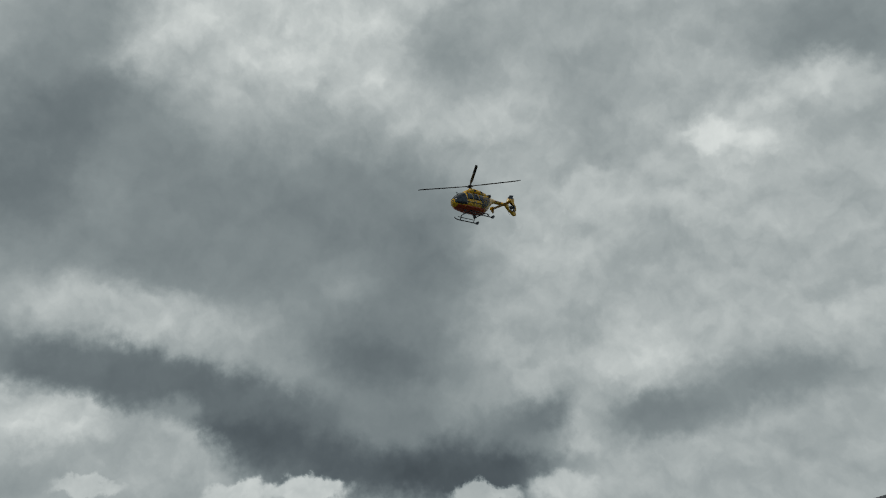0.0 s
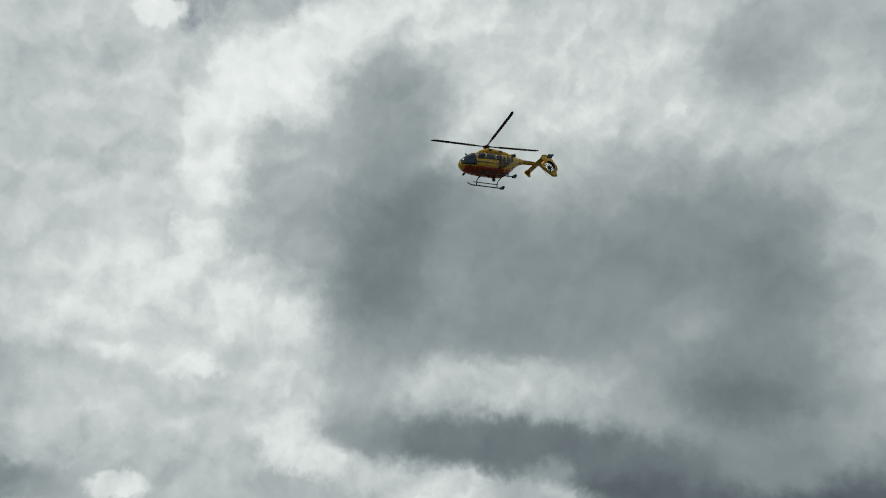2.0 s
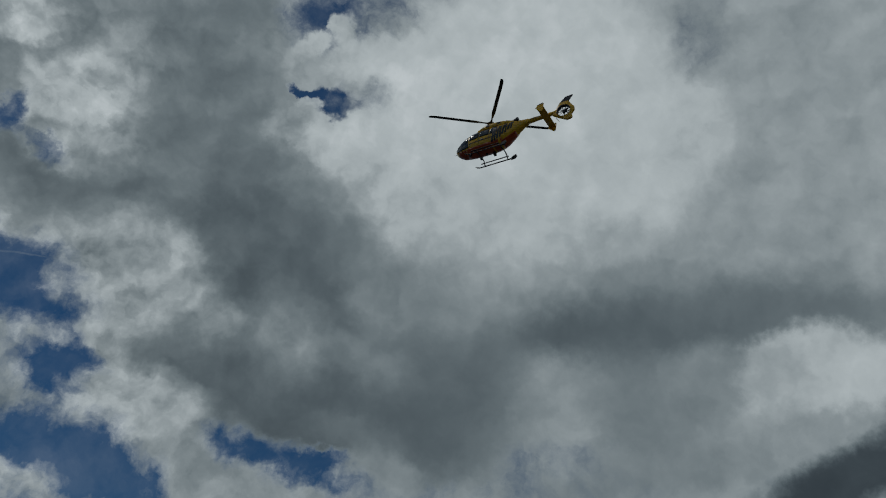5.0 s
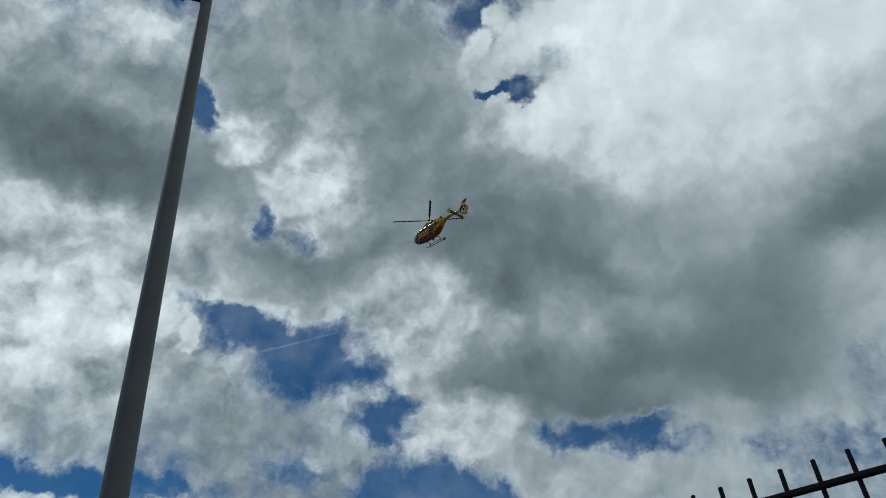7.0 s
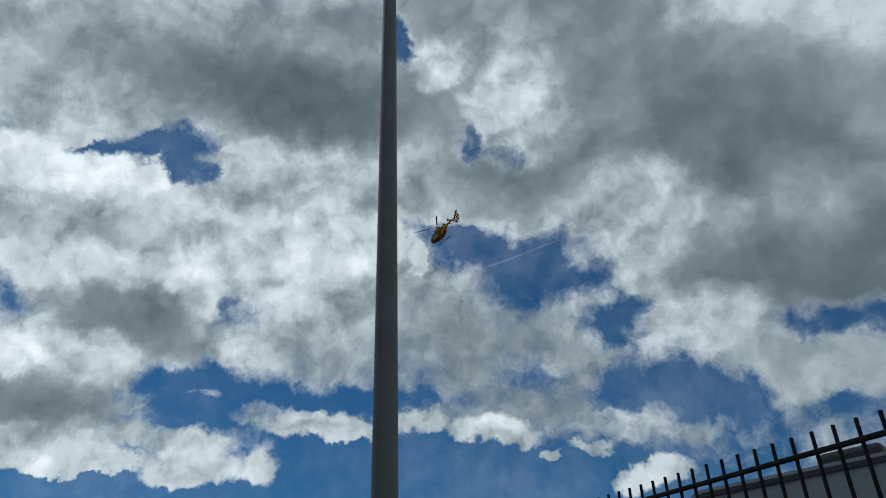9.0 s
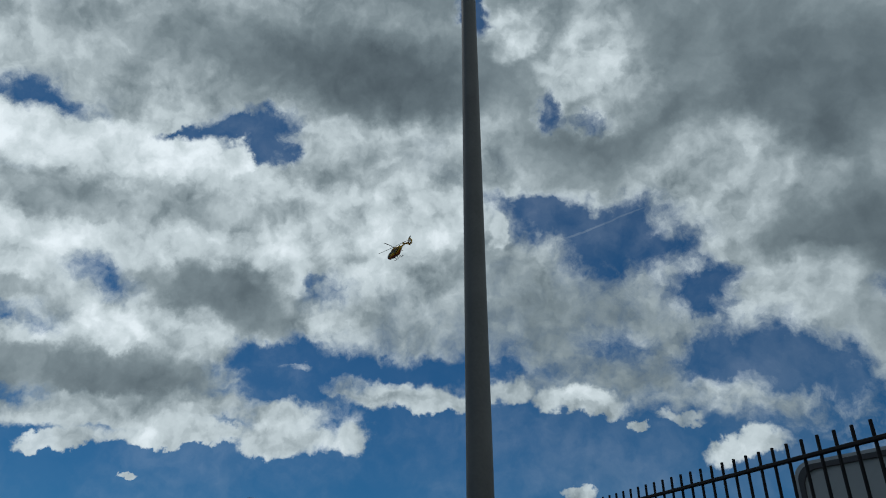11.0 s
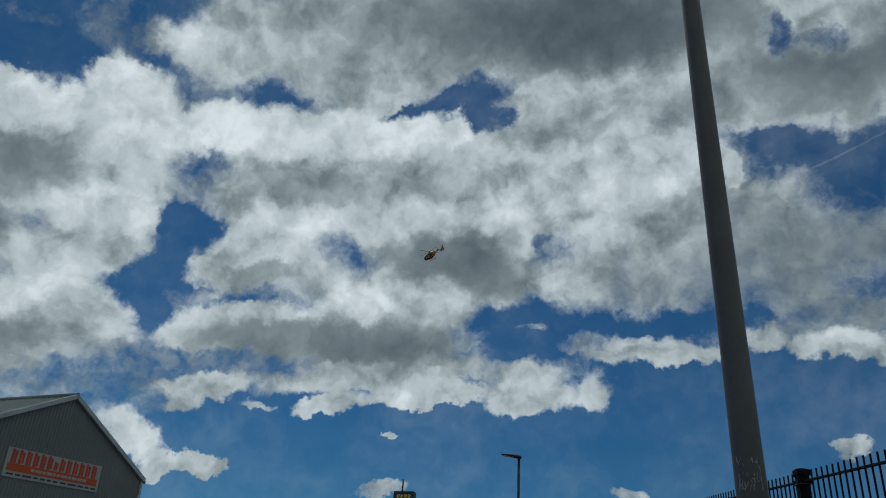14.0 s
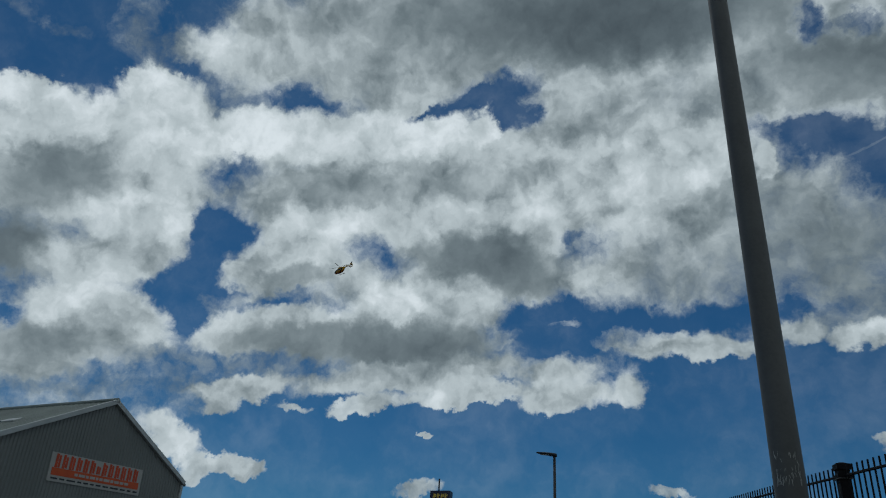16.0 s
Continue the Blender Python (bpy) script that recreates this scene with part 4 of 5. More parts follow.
def ribbed_wall(x0, x1, top, pitch=0.17, depth=0.03):
    """Upright trapezoid sheet cladding in the x-z plane that looks along -y."""
    bm = bmesh.new()
    xs = []
    x = x0
    while x < x1 - 1e-6:
        for off, d in ((0, 0), (0.35, 0), (0.5, 1), (0.85, 1)):
            xx = x + off * pitch
            if xx < x1:
                xs.append((xx, -d * depth))
        x += pitch
    xs.append((x1, 0))
    xs.sort()
    if x0 < 0 < x1:
        xs.append((0.0, 0.0))
        xs.sort()
    last = None
    for x, y in xs:
        pair = (bm.verts.new((x, y, 0)), bm.verts.new((x, y, top(x))))
        if last:
            bm.faces.new((last[0], pair[0], pair[1], last[1]))
        last = pair
    return bm


hall = thing("industrial_hall", hall_m, "grey sheet-clad industrial hall with a pitched roof", "building")
part("gable_wall", ribbed_wall(-HALF, HALF, lambda x: roof_z(x) - 0.05), cladding, hall, "upright ribbed grey cladding")
bm = ribbed_wall(-HALF, HALF, lambda x: roof_z(x) - 0.05)
bm.transform(Matrix.Translation((0, DEEP, 0)) @ Matrix.Rotation(math.pi, 4, "Z"))
part("back_wall", bm, cladding, hall)
for s in (-1, 1):
    bm = ribbed_wall(0.0, DEEP, lambda x: EAVE - 0.05)
    bm.transform(Matrix.Translation((s * HALF, 0 if s > 0 else DEEP, 0)) @ Matrix.Rotation(s * math.pi / 2, 4, "Z"))
    part("side_wall", bm, cladding, hall)
slope = math.atan2(RIDGE - EAVE, HALF)
run = HALF / math.cos(slope)
for s in (-1, 1):
    # roof sheet, ribs running down the slope
    bm = bmesh.new()
    last = None
    y = -0.12
    while y < DEEP + 0.12:
        for off, h in ((0, 0), (0.26, 0), (0.29, 0.04), (0.32, 0.04)):
            yy = y + off
            pair = (bm.verts.new((0, yy, RIDGE + 0.06 + h)), bm.verts.new((s * (HALF + 0.15), yy, roof_z(HALF + 0.15) + 0.06 + h)))
            if last:
                bm.faces.new((last[0], pair[0], pair[1], last[1]))
            last = pair
        y += 0.35
    part("roof_sheet", bm, roof_sheet, hall, "ribbed weathered grey roof sheet")
    mid = Vector((s * HALF / 2, -0.1, (RIDGE + EAVE) / 2 + 0.03))
    part("verge_flashing", box((run + 0.16, 0.16, 0.2), mid, Matrix.Rotation(s * slope, 4, "Y"), 0.01), verge_white, hall, "light grey verge flashing")
    part("gutter", box((0.16, DEEP + 0.2, 0.14), (s * (HALF + 0.15), DEEP / 2, EAVE - 0.07), bevel=0.02), galvanised, hall)
    part("corner_flashing", box((0.14, 0.14, EAVE - 0.1), (s * HALF, -0.02, EAVE / 2 - 0.06)), verge_white, hall)
part("ridge_cap", tube((0, -0.16, RIDGE + 0.1), (0, DEEP + 0.16, RIDGE + 0.1), 0.11, None, 8), roof_sheet, hall)
for k in range(5):
    part("roof_vent", box((0.5, 0.9, 0.05), (-HALF / 2 - 0.4, 2.5 + 4 * k, roof_z(HALF / 2 + 0.4) + 0.12), Matrix.Rotation(-slope, 4, "Y")), verge_white, hall)
part("plinth", box((2 * HALF + 0.1, 0.1, 0.5), (0, -0.08, 0.25)), concrete, hall)

# advertising banner on the gable; its words are plain blocks
banner = thing("advertising_banner", hall_m @ pose(-0.03, -0.05, 6.88, 0, -2.2, 0), "white and orange advertising banner on the gable wall", "banner")
part("sheet", box((5.12, 0.02, 1.16), bevel=0.004), banner_white, banner)
part("stripe", box((4.86, 0.012, 0.30), (0, -0.018, -0.18)), banner_orange, banner, "orange stripe")
x = -2.34
for k in range(13):
    small = k == 6
    w, h = (0.24, 0.34) if small else (0.30, 0.56)
    tilt = Matrix.Rotation(0.03, 4, "Y")
    z = 0.26 if not small else 0.18
    part("letter_block", box((w * 0.42, 0.012, h), (x + w * 0.25, -0.018, z), tilt, 0.002), letter_red, banner)
    part("letter_block", box((w * 0.34, 0.012, h * (0.8 if k % 2 else 0.9)), (x + w * 0.72, -0.018, z - h * 0.04), tilt, 0.002), letter_red, banner)
    x += w + 0.068
x = -1.25
rnd = random.Random(8)
while x < 1.7:
    w = rnd.uniform(0.12, 0.34)
    part("small_print", box((w, 0.008, 0.11), (x + w / 2, -0.026, -0.18)), banner_white, banner)
    x += w + 0.06
x = -2.4
while x < 2.3:
    w = rnd.uniform(0.18, 0.5)
    part("small_print", box((w, 0.008, 0.07), (x + w / 2, -0.016, -0.45)), print_dark, banner)
    x += w + 0.12


# ---- street lamp ----
def street_lamp(m):
    ob = thing("street_lamp", m, "dark slim street lamp with one flat luminaire", "street lamp")
    part("pole", tube((0, 0, 0), (0, 0, 7.93), 0.075, 0.05, 16), anthracite, ob, smooth=True)
    part("base_plate", box((0.3, 0.3, 0.03), (0, 0, 0.015)), anthracite, ob)
    rings = []
    for xx, w, h, zc in ((0.10, 0.06, 0.06, 7.90), (0.02, 0.09, 0.075, 7.91), (-0.12, 0.12, 0.07, 7.93), (-0.40, 0.14, 0.045, 7.965), (-0.62, 0.12, 0.03, 7.985), (-0.70, 0.06, 0.015, 7.99)):
        rings.append([(xx, w * math.cos(a), zc + h * math.sin(a)) for a in [i * math.pi / 6 for i in range(12)]])
    head = part("luminaire", loft(rings), anthracite, ob, smooth=True)
    part("lens", box((0.34, 0.18, 0.01), (-0.38, 0, 7.915), Matrix.Rotation(0.08, 4, "Y")), lamp_lens, head, "pale lamp glass")
    return ob


LAMP_YAW = radians(37.36)
street_lamp(Matrix.Translation((-30.6 * math.sin(LAMP_YAW), 30.6 * math.cos(LAMP_YAW), 0)) @ pose(0, 0, 0, 0, 0, math.degrees(LAMP_YAW)))

# ---- tall sign tower far off ----
SIGN_YAW = radians(45.5)
tower = thing("sign_tower", Matrix.Translation((-250 * math.sin(SIGN_YAW), 250 * math.cos(SIGN_YAW), 0)) @ pose(0, 0, 0, 0, 0, 45.5 - 20),
              "tall dark blue sign tower with pale yellow blocks", "sign tower")
SIGN_TOP = 40.45
part("sign_box", box((6.5, 2.9, 3.2), (0, 0, SIGN_TOP - 1.6), bevel=0.05), blue_panel, tower)
for k in range(4):
    part("letter_block", box((0.55, 0.06, 1.25), (-1.85 + 1.25 * k, -1.48, SIGN_TOP - 1.55)), yellow_print, tower)
    part("letter_block", box((0.42, 0.06, 0.45 if k % 2 else 0.9), (-1.35 + 1.25 * k, -1.48, SIGN_TOP - 1.45)), yellow_print, tower)
for k in range(3):
    part("side_mark", box((0.06, 0.5, 1.6), (-3.28, -0.8 + 0.8 * k, SIGN_TOP - 1.6)), sign_white, tower)
part("mast", tube((-0.9, 0, 0), (-0.9, 0, 44.3), 0.32, 0.24, 12), anthracite, tower)
part("column", tube((1.4, 0, 0), (1.4, 0, SIGN_TOP - 3.2), 0.3, None, 12), anthracite, tower)


# ---- motorhome parked behind the fence ----
VAN_DIR = math.atan2(-0.39, 0.92)
van = thing("motorhome", Matrix.Translation((0.0, 5.50, 0)) @ Matrix.Rotation(VAN_DIR, 4, "Z"), "silver grey motorhome parked behind the fence", "motorhome")
LONG, WIDE, TALL = 6.4, 2.2, 2.92
out = []
r = 0.10
for cx, cz, a0 in ((LONG - 0.5, TALL - 0.5, 0), (r, TALL - r, 90), (r, 0.45 + r, 180), (LONG - r, 0.45 + r, 270)):
    rr = 0.5 if a0 == 0 else r
    for i in range(7):
        a = radians(a0 + 15 * i)
        out.append((cx + rr * math.cos(a), cz + rr * math.sin(a)))
bm = prism(out, WIDE, Matrix.Translation((0, WIDE / 2, 0)))
bmesh.ops.bevel(bm, geom=[e for e in bm.edges if abs(e.verts[0].co.y - e.verts[1].co.y) < 1e-4], offset=0.035, segments=2, affect="EDGES", clamp_overlap=True)
part("body", bm, caravan_shell, van)


def outline_strip(inset, width, y, thick):
    """A band that follows the body's rounded outline on its side."""
    c = Vector((LONG / 2, (TALL + 0.45) / 2))
    bm = bmesh.new()
    a, b = [], []
    for x, z in out:
        for store, d in ((a, inset), (b, inset + width)):
            sx = (LONG / 2 - d) / (LONG / 2)
            sz = ((TALL - 0.45) / 2 - d) / ((TALL - 0.45) / 2)
            store.append((c.x + (x - c.x) * sx, c.y + (z - c.y) * sz))
    va = [[bm.verts.new((x, y, z)) for x, z in a], [bm.verts.new((x, y - thick, z)) for x, z in a], [bm.verts.new((x, y - thick, z)) for x, z in b], [bm.verts.new((x, y, z)) for x, z in b]]
    n = len(a)
    for p, q in zip(va, va[1:] + va[:1]):
        for i in range(n):
            bm.faces.new((p[i], p[(i + 1) % n], q[(i + 1) % n], q[i]))
    bmesh.ops.recalc_face_normals(bm, faces=bm.faces)
    return bm


part("edge_trim", outline_strip(0.035, 0.032, 0.004, 0.022), print_dark, van, "dark trim round the side wall")
part("side_panel", outline_strip(0.012, 0.02, 0.004, 0.012), caravan_trim, van, "grey rim")
vent = part("roof_vent", box((0.36, 0.4, 0.075), (1.05, 0.26, TALL + 0.037), bevel=0.03), print_dark, van, "dark low roof vent")
part("letter_block", box((0.05, 0.012, 0.34), (0.30, -0.006, 2.36), Matrix.Rotation(0.12, 4, "Y")), print_dark, van)
part("letter_block", box((0.05, 0.012, 0.34), (0.46, -0.006, 2.36), Matrix.Rotation(0.12, 4, "Y")), print_dark, van)
part("letter_block", box((0.05, 0.012, 0.24), (0.62, -0.006, 2.26), Matrix.Rotation(0.12, 4, "Y")), print_dark, van)
part("letter_block", box((0.05, 0.012, 0.24), (0.76, -0.006, 2.26), Matrix.Rotation(0.12, 4, "Y")), print_dark, van)
part("window", box((1.1, 0.03, 0.5), (3.6, -0.012, 1.75), bevel=0.012), heli_glass, van, "dark side window")
part("door", box((0.62, 0.02, 1.75), (2.2, -0.008, 1.40), bevel=0.008), caravan_shell, van)
for wx in (1.3, 5.2):
    for wy in (0.13, WIDE - 0.13):
        wheel = part("wheel", tube((wx, wy - 0.11, 0.34), (wx, wy + 0.11, 0.34), 0.34, None, 24), rubber, van)
        part("rim", tube((wx, wy - 0.115, 0.34), (wx, wy + 0.115, 0.34), 0.2, None, 16), galvanised, wheel)
part("chassis", box((5.8, 1.7, 0.24), (LONG / 2, WIDE / 2, 0.4)), print_dark, van)


# ---- rescue helicopter; its own space: x ahead, y to port, z up, the rotor hub at the origin ----
heli = thing("rescue_helicopter", pose(30, 30, 48), "yellow rescue helicopter with an orange-red belly, flying", "helicopter")
SECTIONS = [(3.06, -2.06, 0.06, 0.06), (2.98, -2.05, 0.26, 0.24), (2.78, -2.05, 0.45, 0.45), (2.40, -2.00, 0.64, 0.68), (1.90, -1.90, 0.75, 0.87), (1.30, -1.83, 0.79, 1.00), (0.50, -1.80, 0.80, 1.05),
            (-0.40, -1.79, 0.80, 1.06), (-0.95, -1.75, 0.78, 1.03), (-1.50, -1.62, 0.70, 0.91), (-2.05, -1.40, 0.55, 0.70), (-2.55, -1.18, 0.38, 0.47), (-2.95, -1.06, 0.26, 0.31), (-3.3, -1.01, 0.21, 0.24)]


def hull_at(x):
    """The hull's middle height, half width and half height at a station."""
    for a, b in zip(SECTIONS, SECTIONS[1:]):
        if b[0] <= x <= a[0]:
            k = (x - a[0]) / (b[0] - a[0])
            return [a[i] + (b[i] - a[i]) * k for i in (1, 2, 3)]
    return SECTIONS[-1][1:]


def hull(x, deg, off=0.0):
    zc, w, h = hull_at(x)
    c, s = math.cos(radians(deg)), math.sin(radians(deg))
    e = 2 / 2.5
    return (x, math.copysign(abs(c) ** e, c) * (w + off), zc + math.copysign(abs(s) ** e, s) * (h + off))


def patch(x0, x1, d0, d1, off=0.012, lean=0.0, nx=8, nd=8, taper=0.0):
    """A thin shell that lies on the hull between two stations and two angles; lean moves its upper edge aft."""
    bm = bmesh.new()
    grid = []
    for i in range(nx + 1):
        row = []
        for j in range(nd + 1):
            k = j / nd
            d = d0 + (d1 - d0) * k
            x = x0 + (x1 - x0) * (i / nx * (1 - taper * k) + 0.5 * taper * k) + lean * k
            row.append(bm.verts.new(hull(min(x, 3.05), d, off)))
        grid.append(row)
    for i in range(nx):
        for j in range(nd):
            bm.faces.new((grid[i][j], grid[i + 1][j], grid[i + 1][j + 1], grid[i][j + 1]))
    bmesh.ops.recalc_face_normals(bm, faces=bm.faces)
    bmesh.ops.solidify(bm, geom=bm.faces[:], thickness=0.01)
    return bm


NR = 48
rings = []
stations = []
for a, b in zip(SECTIONS, SECTIONS[1:]):
    for k in range(4):
        stations.append(a[0] + (b[0] - a[0]) * k / 4)
stations.append(SECTIONS[-1][0])
for x in stations:
    rings.append([hull(x, i * 360 / NR) for i in range(NR)])
fuselage = part("fuselage", loft(rings), heli_yellow, heli, "yellow painted cabin", smooth=True)
# belly in orange-red, up to the door sills
for x0, x1, a0 in ((-2.3, -1.2, 226), (-1.2, 2.0, 210), (2.0, 2.7, 214)):
    part("belly_paint", patch(x0, x1, a0, 540 - a0, 0.006, nx=10, nd=16), heli_red, fuselage, "orange-red belly", smooth=True)
part("windscreen", patch(1.70, 3.05, -26, 206, 0.012, nx=14, nd=28), heli_glass, heli, "dark curved windscreen", smooth=True)
part("windscreen_post", patch(1.62, 2.98, 88.5, 91.5, 0.03, nx=12, nd=2), heli_black, heli)
for s in (1, -1):
    def side(d):
        return d if s > 0 else 180 - d

    for x0, x1 in ((0.80, 1.58), (-0.14, 0.72), (-0.86, -0.22)):
        part("side_window", patch(x0, x1, side(3), side(50), 0.014, lean=-0.10, taper=0.10), heli_glass, heli, "dark side window", smooth=True)
    # dark sill line and door gaps
    part("rubbing_strip", patch(-1.3, 1.9, side(-7), side(-10), 0.014, nx=14, nd=2), heli_black, heli)
    for x in (1.59, 0.75, -0.18):
        part("door_gap", patch(x - 0.012, x + 0.012, side(-22), side(50), 0.008, nx=1, nd=12), heli_black, heli)
    part("door_handle", patch(0.42, 0.58, side(-3), side(-5), 0.03, nx=2, nd=2), heli_white, heli)
    # the operator's lettering as plain slanting blocks
    for k in range(4):
        x = -0.30 - 0.46 * k
        part("letter_block", patch(x, x - 0.17, side(-34 + 9 * k), side(27 + 5 * k), 0.016, lean=-0.26, nx=2), heli_black, heli, "black lettering block")
        part("letter_block", patch(x - 0.26, x - 0.39, side(-34 + 9 * k), side(24 + 5 * k), 0.016, lean=-0.16, nx=2), heli_black, heli, "black lettering block")
    part("nose_stripe", patch(2.30, 2.36, side(-40), side(4), 0.012, nx=1, nd=8), heli_black, heli)

# engine cowling on the roof
rings = []
for x, zc, w, h in ((1.30, -0.86, 0.20, 0.06), (1.0, -0.78, 0.42, 0.16), (0.5, -0.68, 0.52, 0.26), (0.0, -0.62, 0.55, 0.33), (-0.8, -0.66, 0.56, 0.32), (-1.6, -0.74, 0.52, 0.27), (-2.2, -0.84, 0.38, 0.19), (-2.75, -0.92, 0.18, 0.10)):
    rings.append([(x, w * math.copysign(abs(math.cos(a)) ** 0.75, math.cos(a)), zc + h * math.copysign(abs(math.sin(a)) ** 0.75, math.sin(a))) for a in [i * math.pi / 14 for i in range(28)]])
cowl = part("engine_cowling", loft(rings), heli_yellow, heli, smooth=True)
for s in (1, -1):
    part("air_intake", box((0.34, 0.05, 0.20), (0.05, s * 0.535, -0.60), bevel=0.02), heli_black, cowl, "dark air intake")
    part("intake_grille", box((0.30, 0.04, 0.18), (-0.95, s * 0.54, -0.63), bevel=0.02), heli_black, cowl)
    part("exhaust", tube((-2.0, s * 0.20, -0.72), (-2.55, s * 0.34, -0.66), 0.13, 0.15, 16), heli_grey, cowl, "sooty exhaust pipe")
part("rotor_mast_fairing", tube((0, 0, -0.36), (0, 0, -0.18), 0.26, 0.16, 20), heli_yellow, cowl)

# tail boom
rings = []
for x, zc, r in ((-2.5, -1.08, 0.36), (-2.9, -1.03, 0.25), (-3.4, -1.0, 0.205), (-4.4, -0.98, 0.18), (-5.4, -0.98, 0.165), (-5.75, -1.0, 0.15)):
    rings.append([(x, r * 0.92 * math.cos(a), zc + r * math.sin(a)) for a in [i * math.pi / 12 for i in range(24)]])
boom = part("tail_boom", loft(rings), heli_yellow, heli, smooth=True)
for s in (1, -1):
    for k in range(7):
        part("letter_block", box((0.09, 0.012, 0.12), (-3.5 - 0.15 * k, s * (0.19 - 0.003 * k), -0.96)), heli_black, boom, "small black lettering block")

# shrouded tail fin: a ring round the fan, with the fin's outline
FAN = Vector((-6.25, 0, -1.10))
SHAPE = [(0.95, 0.08), (0.62, 0.42), (0.30, 0.92), (-0.42, 0.92), (-0.62, 0.52), (-0.86, 0.18), (-0.86, -0.18), (-0.62, -0.50), (-0.66, -0.86), (-0.20, -0.94), (0.28, -0.62), (0.56, -0.42), (0.95, -0.12)]


def shape_r(a):
    """The outline's distance from the fan's middle in a direction."""
    d = Vector((math.cos(a), math.sin(a)))
    best = 0.6
    for (x1, z1), (x2, z2) in zip(SHAPE, SHAPE[1:] + SHAPE[:1]):
        det = d.x * (z1 - z2) - d.y * (x1 - x2)
        if abs(det) < 1e-9:
            continue
        t = (x1 * (z1 - z2) - z1 * (x1 - x2)) / det
        u = (d.x * z1 - d.y * x1) / det
        if t > 0 and -1e-6 <= u <= 1 + 1e-6:
            best = t
    return best


bm = bmesh.new()
NA = 72
loops = []
for r_of, y in ((lambda a: 0.50, -0.10), (lambda a: 0.56, -0.15), (lambda a: max(0.6, shape_r(a) - 0.06), -0.11), (shape_r, -0.03), (shape_r, 0.03), (lambda a: max(0.6, shape_r(a) - 0.06), 0.11), (lambda a: 0.56, 0.15), (lambda a: 0.50, 0.10)):
    loops.append([bm.verts.new((FAN.x + r_of(a) * math.cos(a), y, FAN.z + r_of(a) * math.sin(a))) for a in [i * 2 * math.pi / NA for i in range(NA)]])
for p, q in zip(loops, loops[1:] + loops[:1]):
    for i in range(NA):
        bm.faces.new((p[i], p[(i + 1) % NA], q[(i + 1) % NA], q[i]))
bmesh.ops.recalc_face_normals(bm, faces=bm.faces)
fin = part("tail_fin", bm, heli_yellow, heli, "yellow shrouded tail fin")
part("fin_top", prism([(-5.96, -0.19), (-6.66, -0.19), (-7.05, 0.30), (-6.45, 0.26)], 0.10), heli_black, fin, "black upper fin")
part("fan_duct", tube((FAN.x, -0.105, FAN.z), (FAN.x, -0.115, FAN.z), 0.03, None, 8), heli_black, fin)
bm = bmesh.new()
for a in (0.5, 2.6, 4.7):
    add_tube(bm, (FAN.x, -0.06, FAN.z), (FAN.x + 0.51 * math.cos(a), -0.06, FAN.z + 0.51 * math.sin(a)), 0.025, 0.02, 8)
part("fan_stator", bm, heli_black, fin)
bm = bmesh.new()
loops = []
for rad, y in ((0.57, 0.152), (0.50, 0.105), (0.50, -0.105), (0.57, -0.152), (0.575, -0.157), (0.495, -0.11), (0.495, 0.11), (0.575, 0.157)):
    loops.append([bm.verts.new((FAN.x + rad * math.cos(a), y, FAN.z + rad * math.sin(a))) for a in [i * 2 * math.pi / 48 for i in range(48)]])
for p, q in zip(loops, loops[1:] + loops[:1]):
    for i in range(48):
        bm.faces.new((p[i], p[(i + 1) % 48], q[(i + 1) % 48], q[i]))
bmesh.ops.recalc_face_normals(bm, faces=bm.faces)
part("fan_ring", bm, heli_black, fin, "black lip round the fan", smooth=True)

# tail fan
tail_fan = part("tail_fan", tube((0, -0.09, 0), (0, 0.09, 0), 0.13, 0.11, 16), heli_black, heli, "ten-bladed tail fan")
tail_fan.location = FAN
blade_me = None
for k in range(10):
    if blade_me is None:
        b = part("fan_blade", box((0.38, 0.018, 0.085), (0.30, 0, 0), Matrix.Rotation(0.5, 4, "X"), 0.004), heli_grey, tail_fan)
        blade_me = b.data
    else:
        b = new("fan_blade", blade_me)
        b.parent = tail_fan
    b.rotation_euler = (0, radians(36 * k + (4 if k % 2 else -4)), 0)

# tailplane with end plates
bm = bmesh.new()
rings = []
for y in (-1.32, -0.6, 0.0, 0.6, 1.32):
    rings.append([(-4.78 + 0.29 * math.cos(a), y, -1.12 + 0.035 * math.sin(a) + 0.01 * math.cos(a)) for a in [i * math.pi / 8 for i in range(16)]])
plane = part("tailplane", loft(rings), heli_yellow, heli, smooth=True)
for s in (1, -1):
    part("end_plate", prism([(-4.42, -1.15), (-4.60, -0.90), (-5.05, -0.80), (-5.12, -0.88), (-5.02, -1.50), (-4.85, -1.58)], 0.035, Matrix.Translation((0, s * 1.33, 0))), heli_yellow, plane)
    part("end_plate_tip", prism([(-4.62, -0.89), (-5.05, -0.79), (-5.08, -0.84), (-4.66, -0.94)], 0.045, Matrix.Translation((0, s * 1.33, 0))), heli_black, plane)

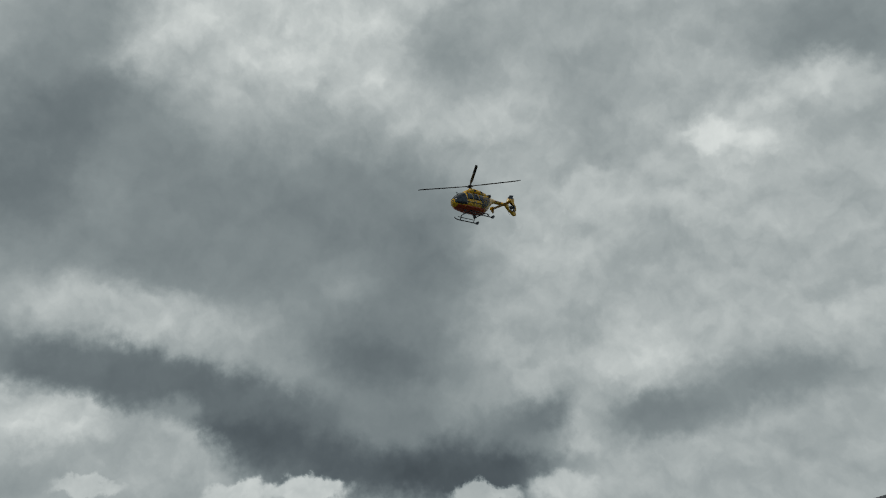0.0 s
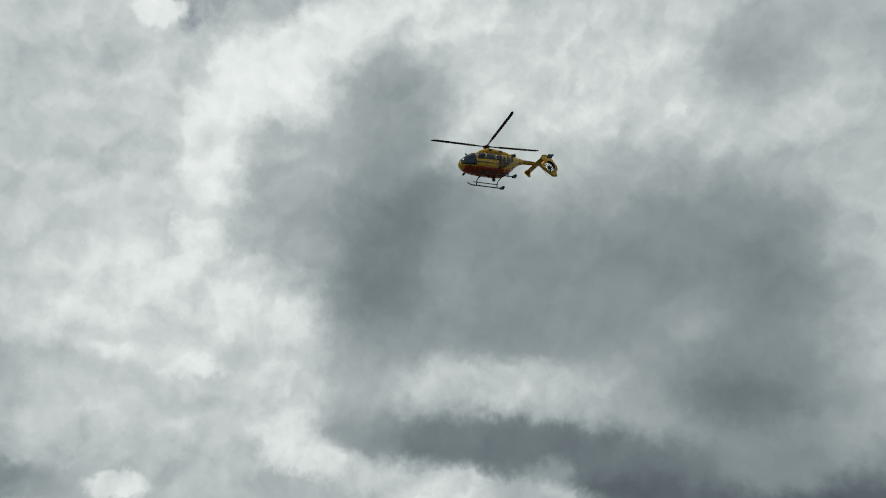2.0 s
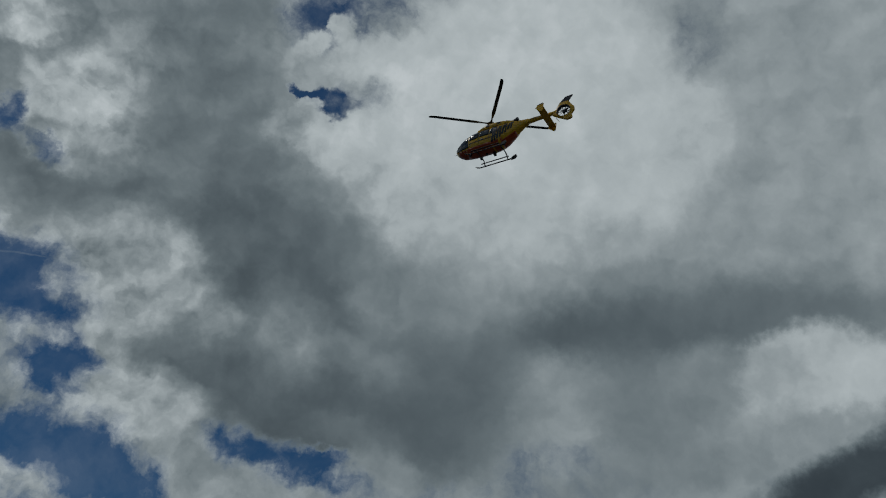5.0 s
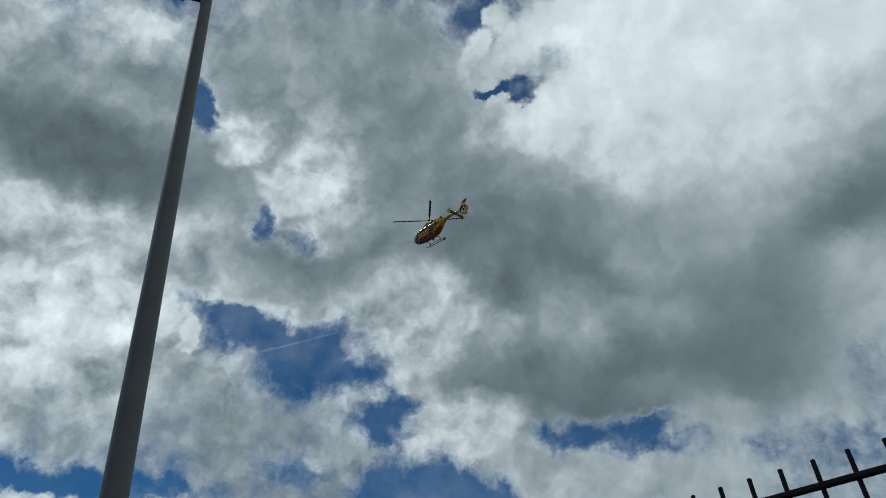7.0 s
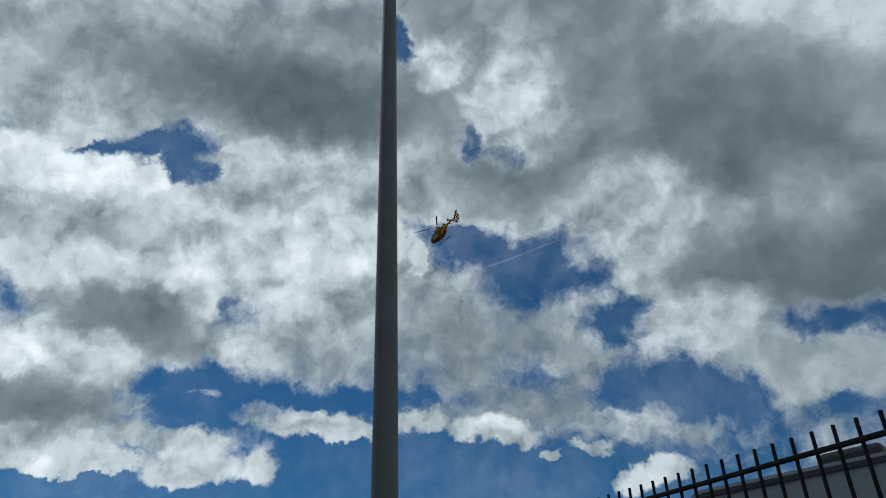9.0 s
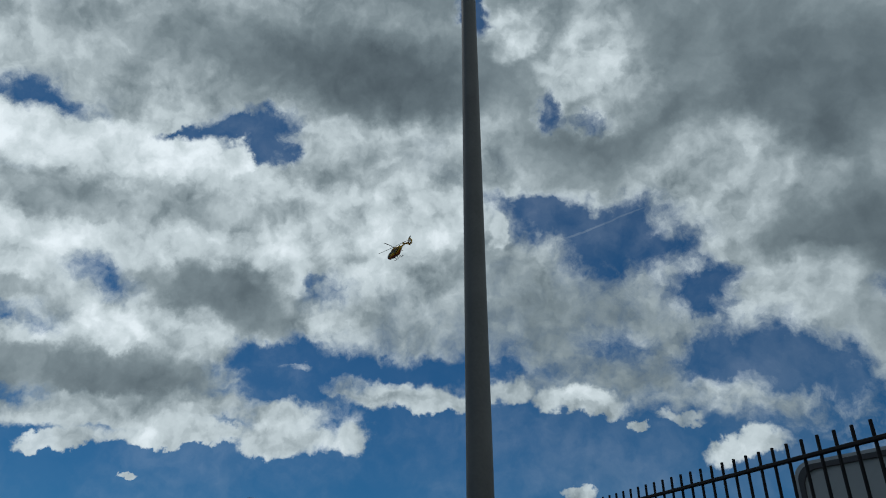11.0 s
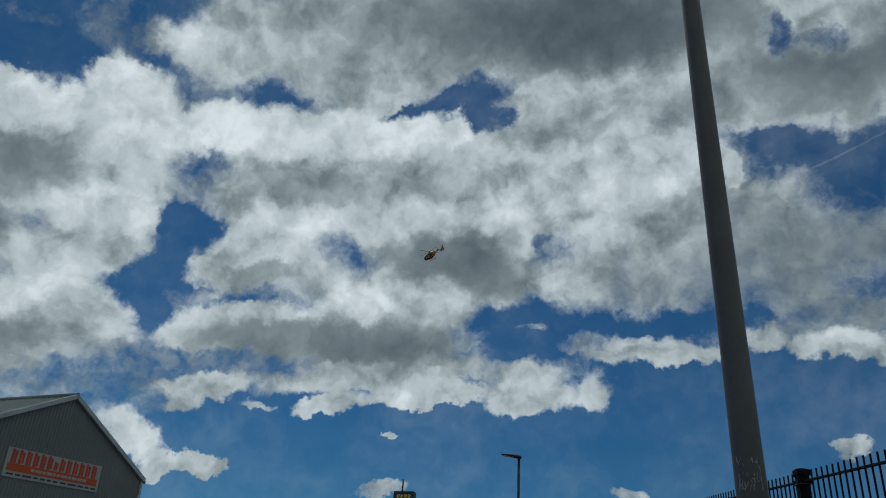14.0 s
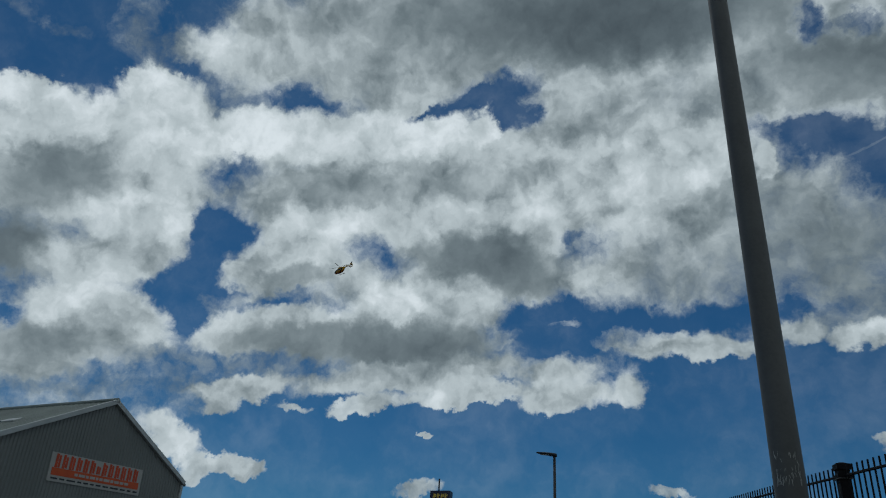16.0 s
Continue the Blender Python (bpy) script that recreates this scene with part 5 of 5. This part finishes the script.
# skid landing gear
gear = part("landing_gear", tube((1.02, -0.5, -2.84), (1.02, 0.5, -2.84), 0.045), heli_dark, heli, "dark skid landing gear")
part("cross_tube", tube((-0.98, -0.5, -2.80), (-0.98, 0.5, -2.80), 0.045), heli_dark, gear)
for s in (1, -1):
    for x in (1.02, -0.98):
        part("cross_tube", tube((x, s * 0.48, -2.80), (x, s * 0.80, -2.90), 0.045), heli_dark, gear)
        part("skid_leg", tube((x, s * 0.80, -2.90), (x, s * 1.0, -3.26), 0.042), heli_dark, gear)
    bm = tube((1.45, s * 1.0, -3.28), (-1.42, s * 1.0, -3.28), 0.05)
    add_tube(bm, (1.45, s * 1.0, -3.28), (1.72, s * 1.0, -3.20), 0.05, 0.045)
    add_tube(bm, (1.72, s * 1.0, -3.20), (1.86, s * 1.0, -3.08), 0.045, 0.035)
    part("skid", bm, heli_dark, gear)
    part("step", box((2.45, 0.10, 0.035), (0.12, s * 0.94, -3.00), bevel=0.01), heli_dark, gear, "dark step board")
    part("skid_shoe", prism([(-1.28, -3.36), (-1.62, -3.36), (-1.78, -3.18), (-1.74, -3.02), (-1.58, -3.06), (-1.34, -3.20)], 0.14, Matrix.Translation((0, s * 1.0, 0))), heli_dark, gear, "black rear skid shoe")

# small things on the hull
part("landing_light", tube((1.7, 0.28, -2.6), (1.7, 0.28, -2.92), 0.11, 0.10, 16), heli_black, heli)
part("camera_pod", box((0.22, 0.24, 0.36), (-0.25, -0.2, -2.98), bevel=0.05), heli_black, heli, "dark pod below the belly")
part("antenna", prism([(0.5, -2.82), (0.38, -3.06), (0.30, -3.06), (0.26, -2.82)], 0.02), heli_black, heli)
part("pitot_tube", tube((2.95, 0.12, -2.20), (3.22, 0.12, -2.24), 0.016, 0.012, 8), heli_grey, heli)
part("wire_cutter", prism([(2.05, -1.02), (2.30, -0.92), (2.22, -1.14)], 0.03), heli_black, heli)
part("tail_skid", tube((-5.55, 0, -1.5), (-5.85, 0, -2.0), 0.018, 0.014, 8), heli_black, heli)

# main rotor
rotor = part("main_rotor", tube((0, 0, -0.30), (0, 0, 0.10), 0.10, 0.09, 20), heli_black, heli, "black four-bladed main rotor")
part("rotor_head", tube((0, 0, 0.0), (0, 0, 0.13), 0.30, 0.20, 20), heli_black, rotor)
rings = []
for rad, chord, th, sweep in ((0.25, 0.16, 0.10, 0), (0.55, 0.13, 0.07, 0), (0.95, 0.20, 0.05, 0), (1.3, 0.29, 0.036, 0), (3.0, 0.29, 0.034, 0), (4.6, 0.29, 0.03, 0), (4.95, 0.26, 0.024, -0.03), (5.1, 0.14, 0.014, -0.08)):
    rings.append([(rad, sweep + chord / 2 * math.cos(a) - 0.02, 0.06 + (rad - 0.25) * 0.022 + th / 2 * math.sin(a)) for a in [i * math.pi / 6 for i in range(12)]])
blade_me = None
for k in range(4):
    if blade_me is None:
        b = part("rotor_blade", loft(rings), blade_black, rotor, smooth=True)
        blade_me = b.data
    else:
        b = new("rotor_blade", blade_me)
        b.parent = rotor
    b.rotation_euler = (0, 0, radians(90 * k))


# ---- what moves ----
# the helicopter: seconds, place of the hub, heading, nose up, bank
FLIGHT = [
    (0.0, 49.75, -43.07, 38.37, 105.4, -2.1, -13.0),
    (1.0, 49.99, -30.99, 43.29, 107.0, -1.6, -12.4),
    (1.5, 48.18, -23.36, 44.49, 110.0, -1.2, -13.3),
    (2.0, 46.46, -15.34, 46.06, 112.3, -1.3, -14.1),
    (2.5, 44.46, -6.89, 47.70, 114.1, -0.8, -14.0),
    (3.0, 41.07, 1.98, 48.96, 117.1, -1.0, -14.4),
    (3.5, 37.10, 10.90, 49.97, 120.6, -0.2, -15.2),
    (4.0, 32.71, 19.93, 50.51, 122.7, 0.7, -11.6),
    (5.0, 20.90, 36.58, 49.25, 124.3, 3.1, -8.1),
    (5.2, 18.74, 40.31, 49.71, 126.6, 0.5, -9.5),
    (7.3, -7.39, 93.10, 75.43, 139.4, 6.0, -7.5),
    (7.5, -14.41, 100.44, 78.04, 140.5, 5.0, -9.0),
    (8.0, -23.35, 110.86, 84.44, 141.3, 2.5, -12.0),
    (8.5, -33.21, 121.81, 89.81, 142.0, 0.0, -14.0),
    (9.0, -43.69, 131.74, 94.49, 146.0, -4.0, -15.0),
    (11.5, -106.31, 170.95, 114.88, 165.0, -6.0, -17.0),
    (12.5, -141.00, 186.12, 124.78, 177.0, -8.0, -14.0),
    (14.5, -208.83, 192.24, 138.22, 187.0, -9.0, -14.0),
    (16.0, -257.52, 181.97, 144.01, 193.8, -8.6, -9.0),
]
# the main rotor's turn: seconds and degrees
TURNS = [
    (0.0, 48),
    (1.0, 2500),
    (1.5, 3722),
    (2.0, 4946),
    (2.5, 6170),
    (3.0, 7395),
    (3.5, 8621),
    (4.0, 9846),
    (5.0, 12276),
    (5.2, 12758),
    (7.3, 17877),
    (7.5, 18353),
    (8.0, 19626),
    (8.5, 20819),
    (9.0, 22010),
    (11.5, 28153),
    (12.5, 30629),
    (14.5, 35493),
    (16.0, 39165),
]


def flown(x, y, z, heading, nose_up, bank):
    return pose(x, y, z, 0, 0, heading) @ pose(0, 0, 0, 0, -nose_up, 0) @ pose(0, 0, 0, bank, 0, 0)


def motions():
    walk(heli, [(t, flown(*row)) for t, *row in FLIGHT])
    ts, degs = [r[0] for r in TURNS], [r[1] for r in TURNS]
    spin = [(k / FPS, float(np.interp(k / FPS, ts, degs))) for k in range(16 * FPS + 1)]
    walk(rotor, [(t, pose(0, 0, 0, 0, 0, d)) for t, d in spin])
    walk(tail_fan, [(t, pose(*FAN, 0, 0.9 * d, 0)) for t, d in spin])


motions()
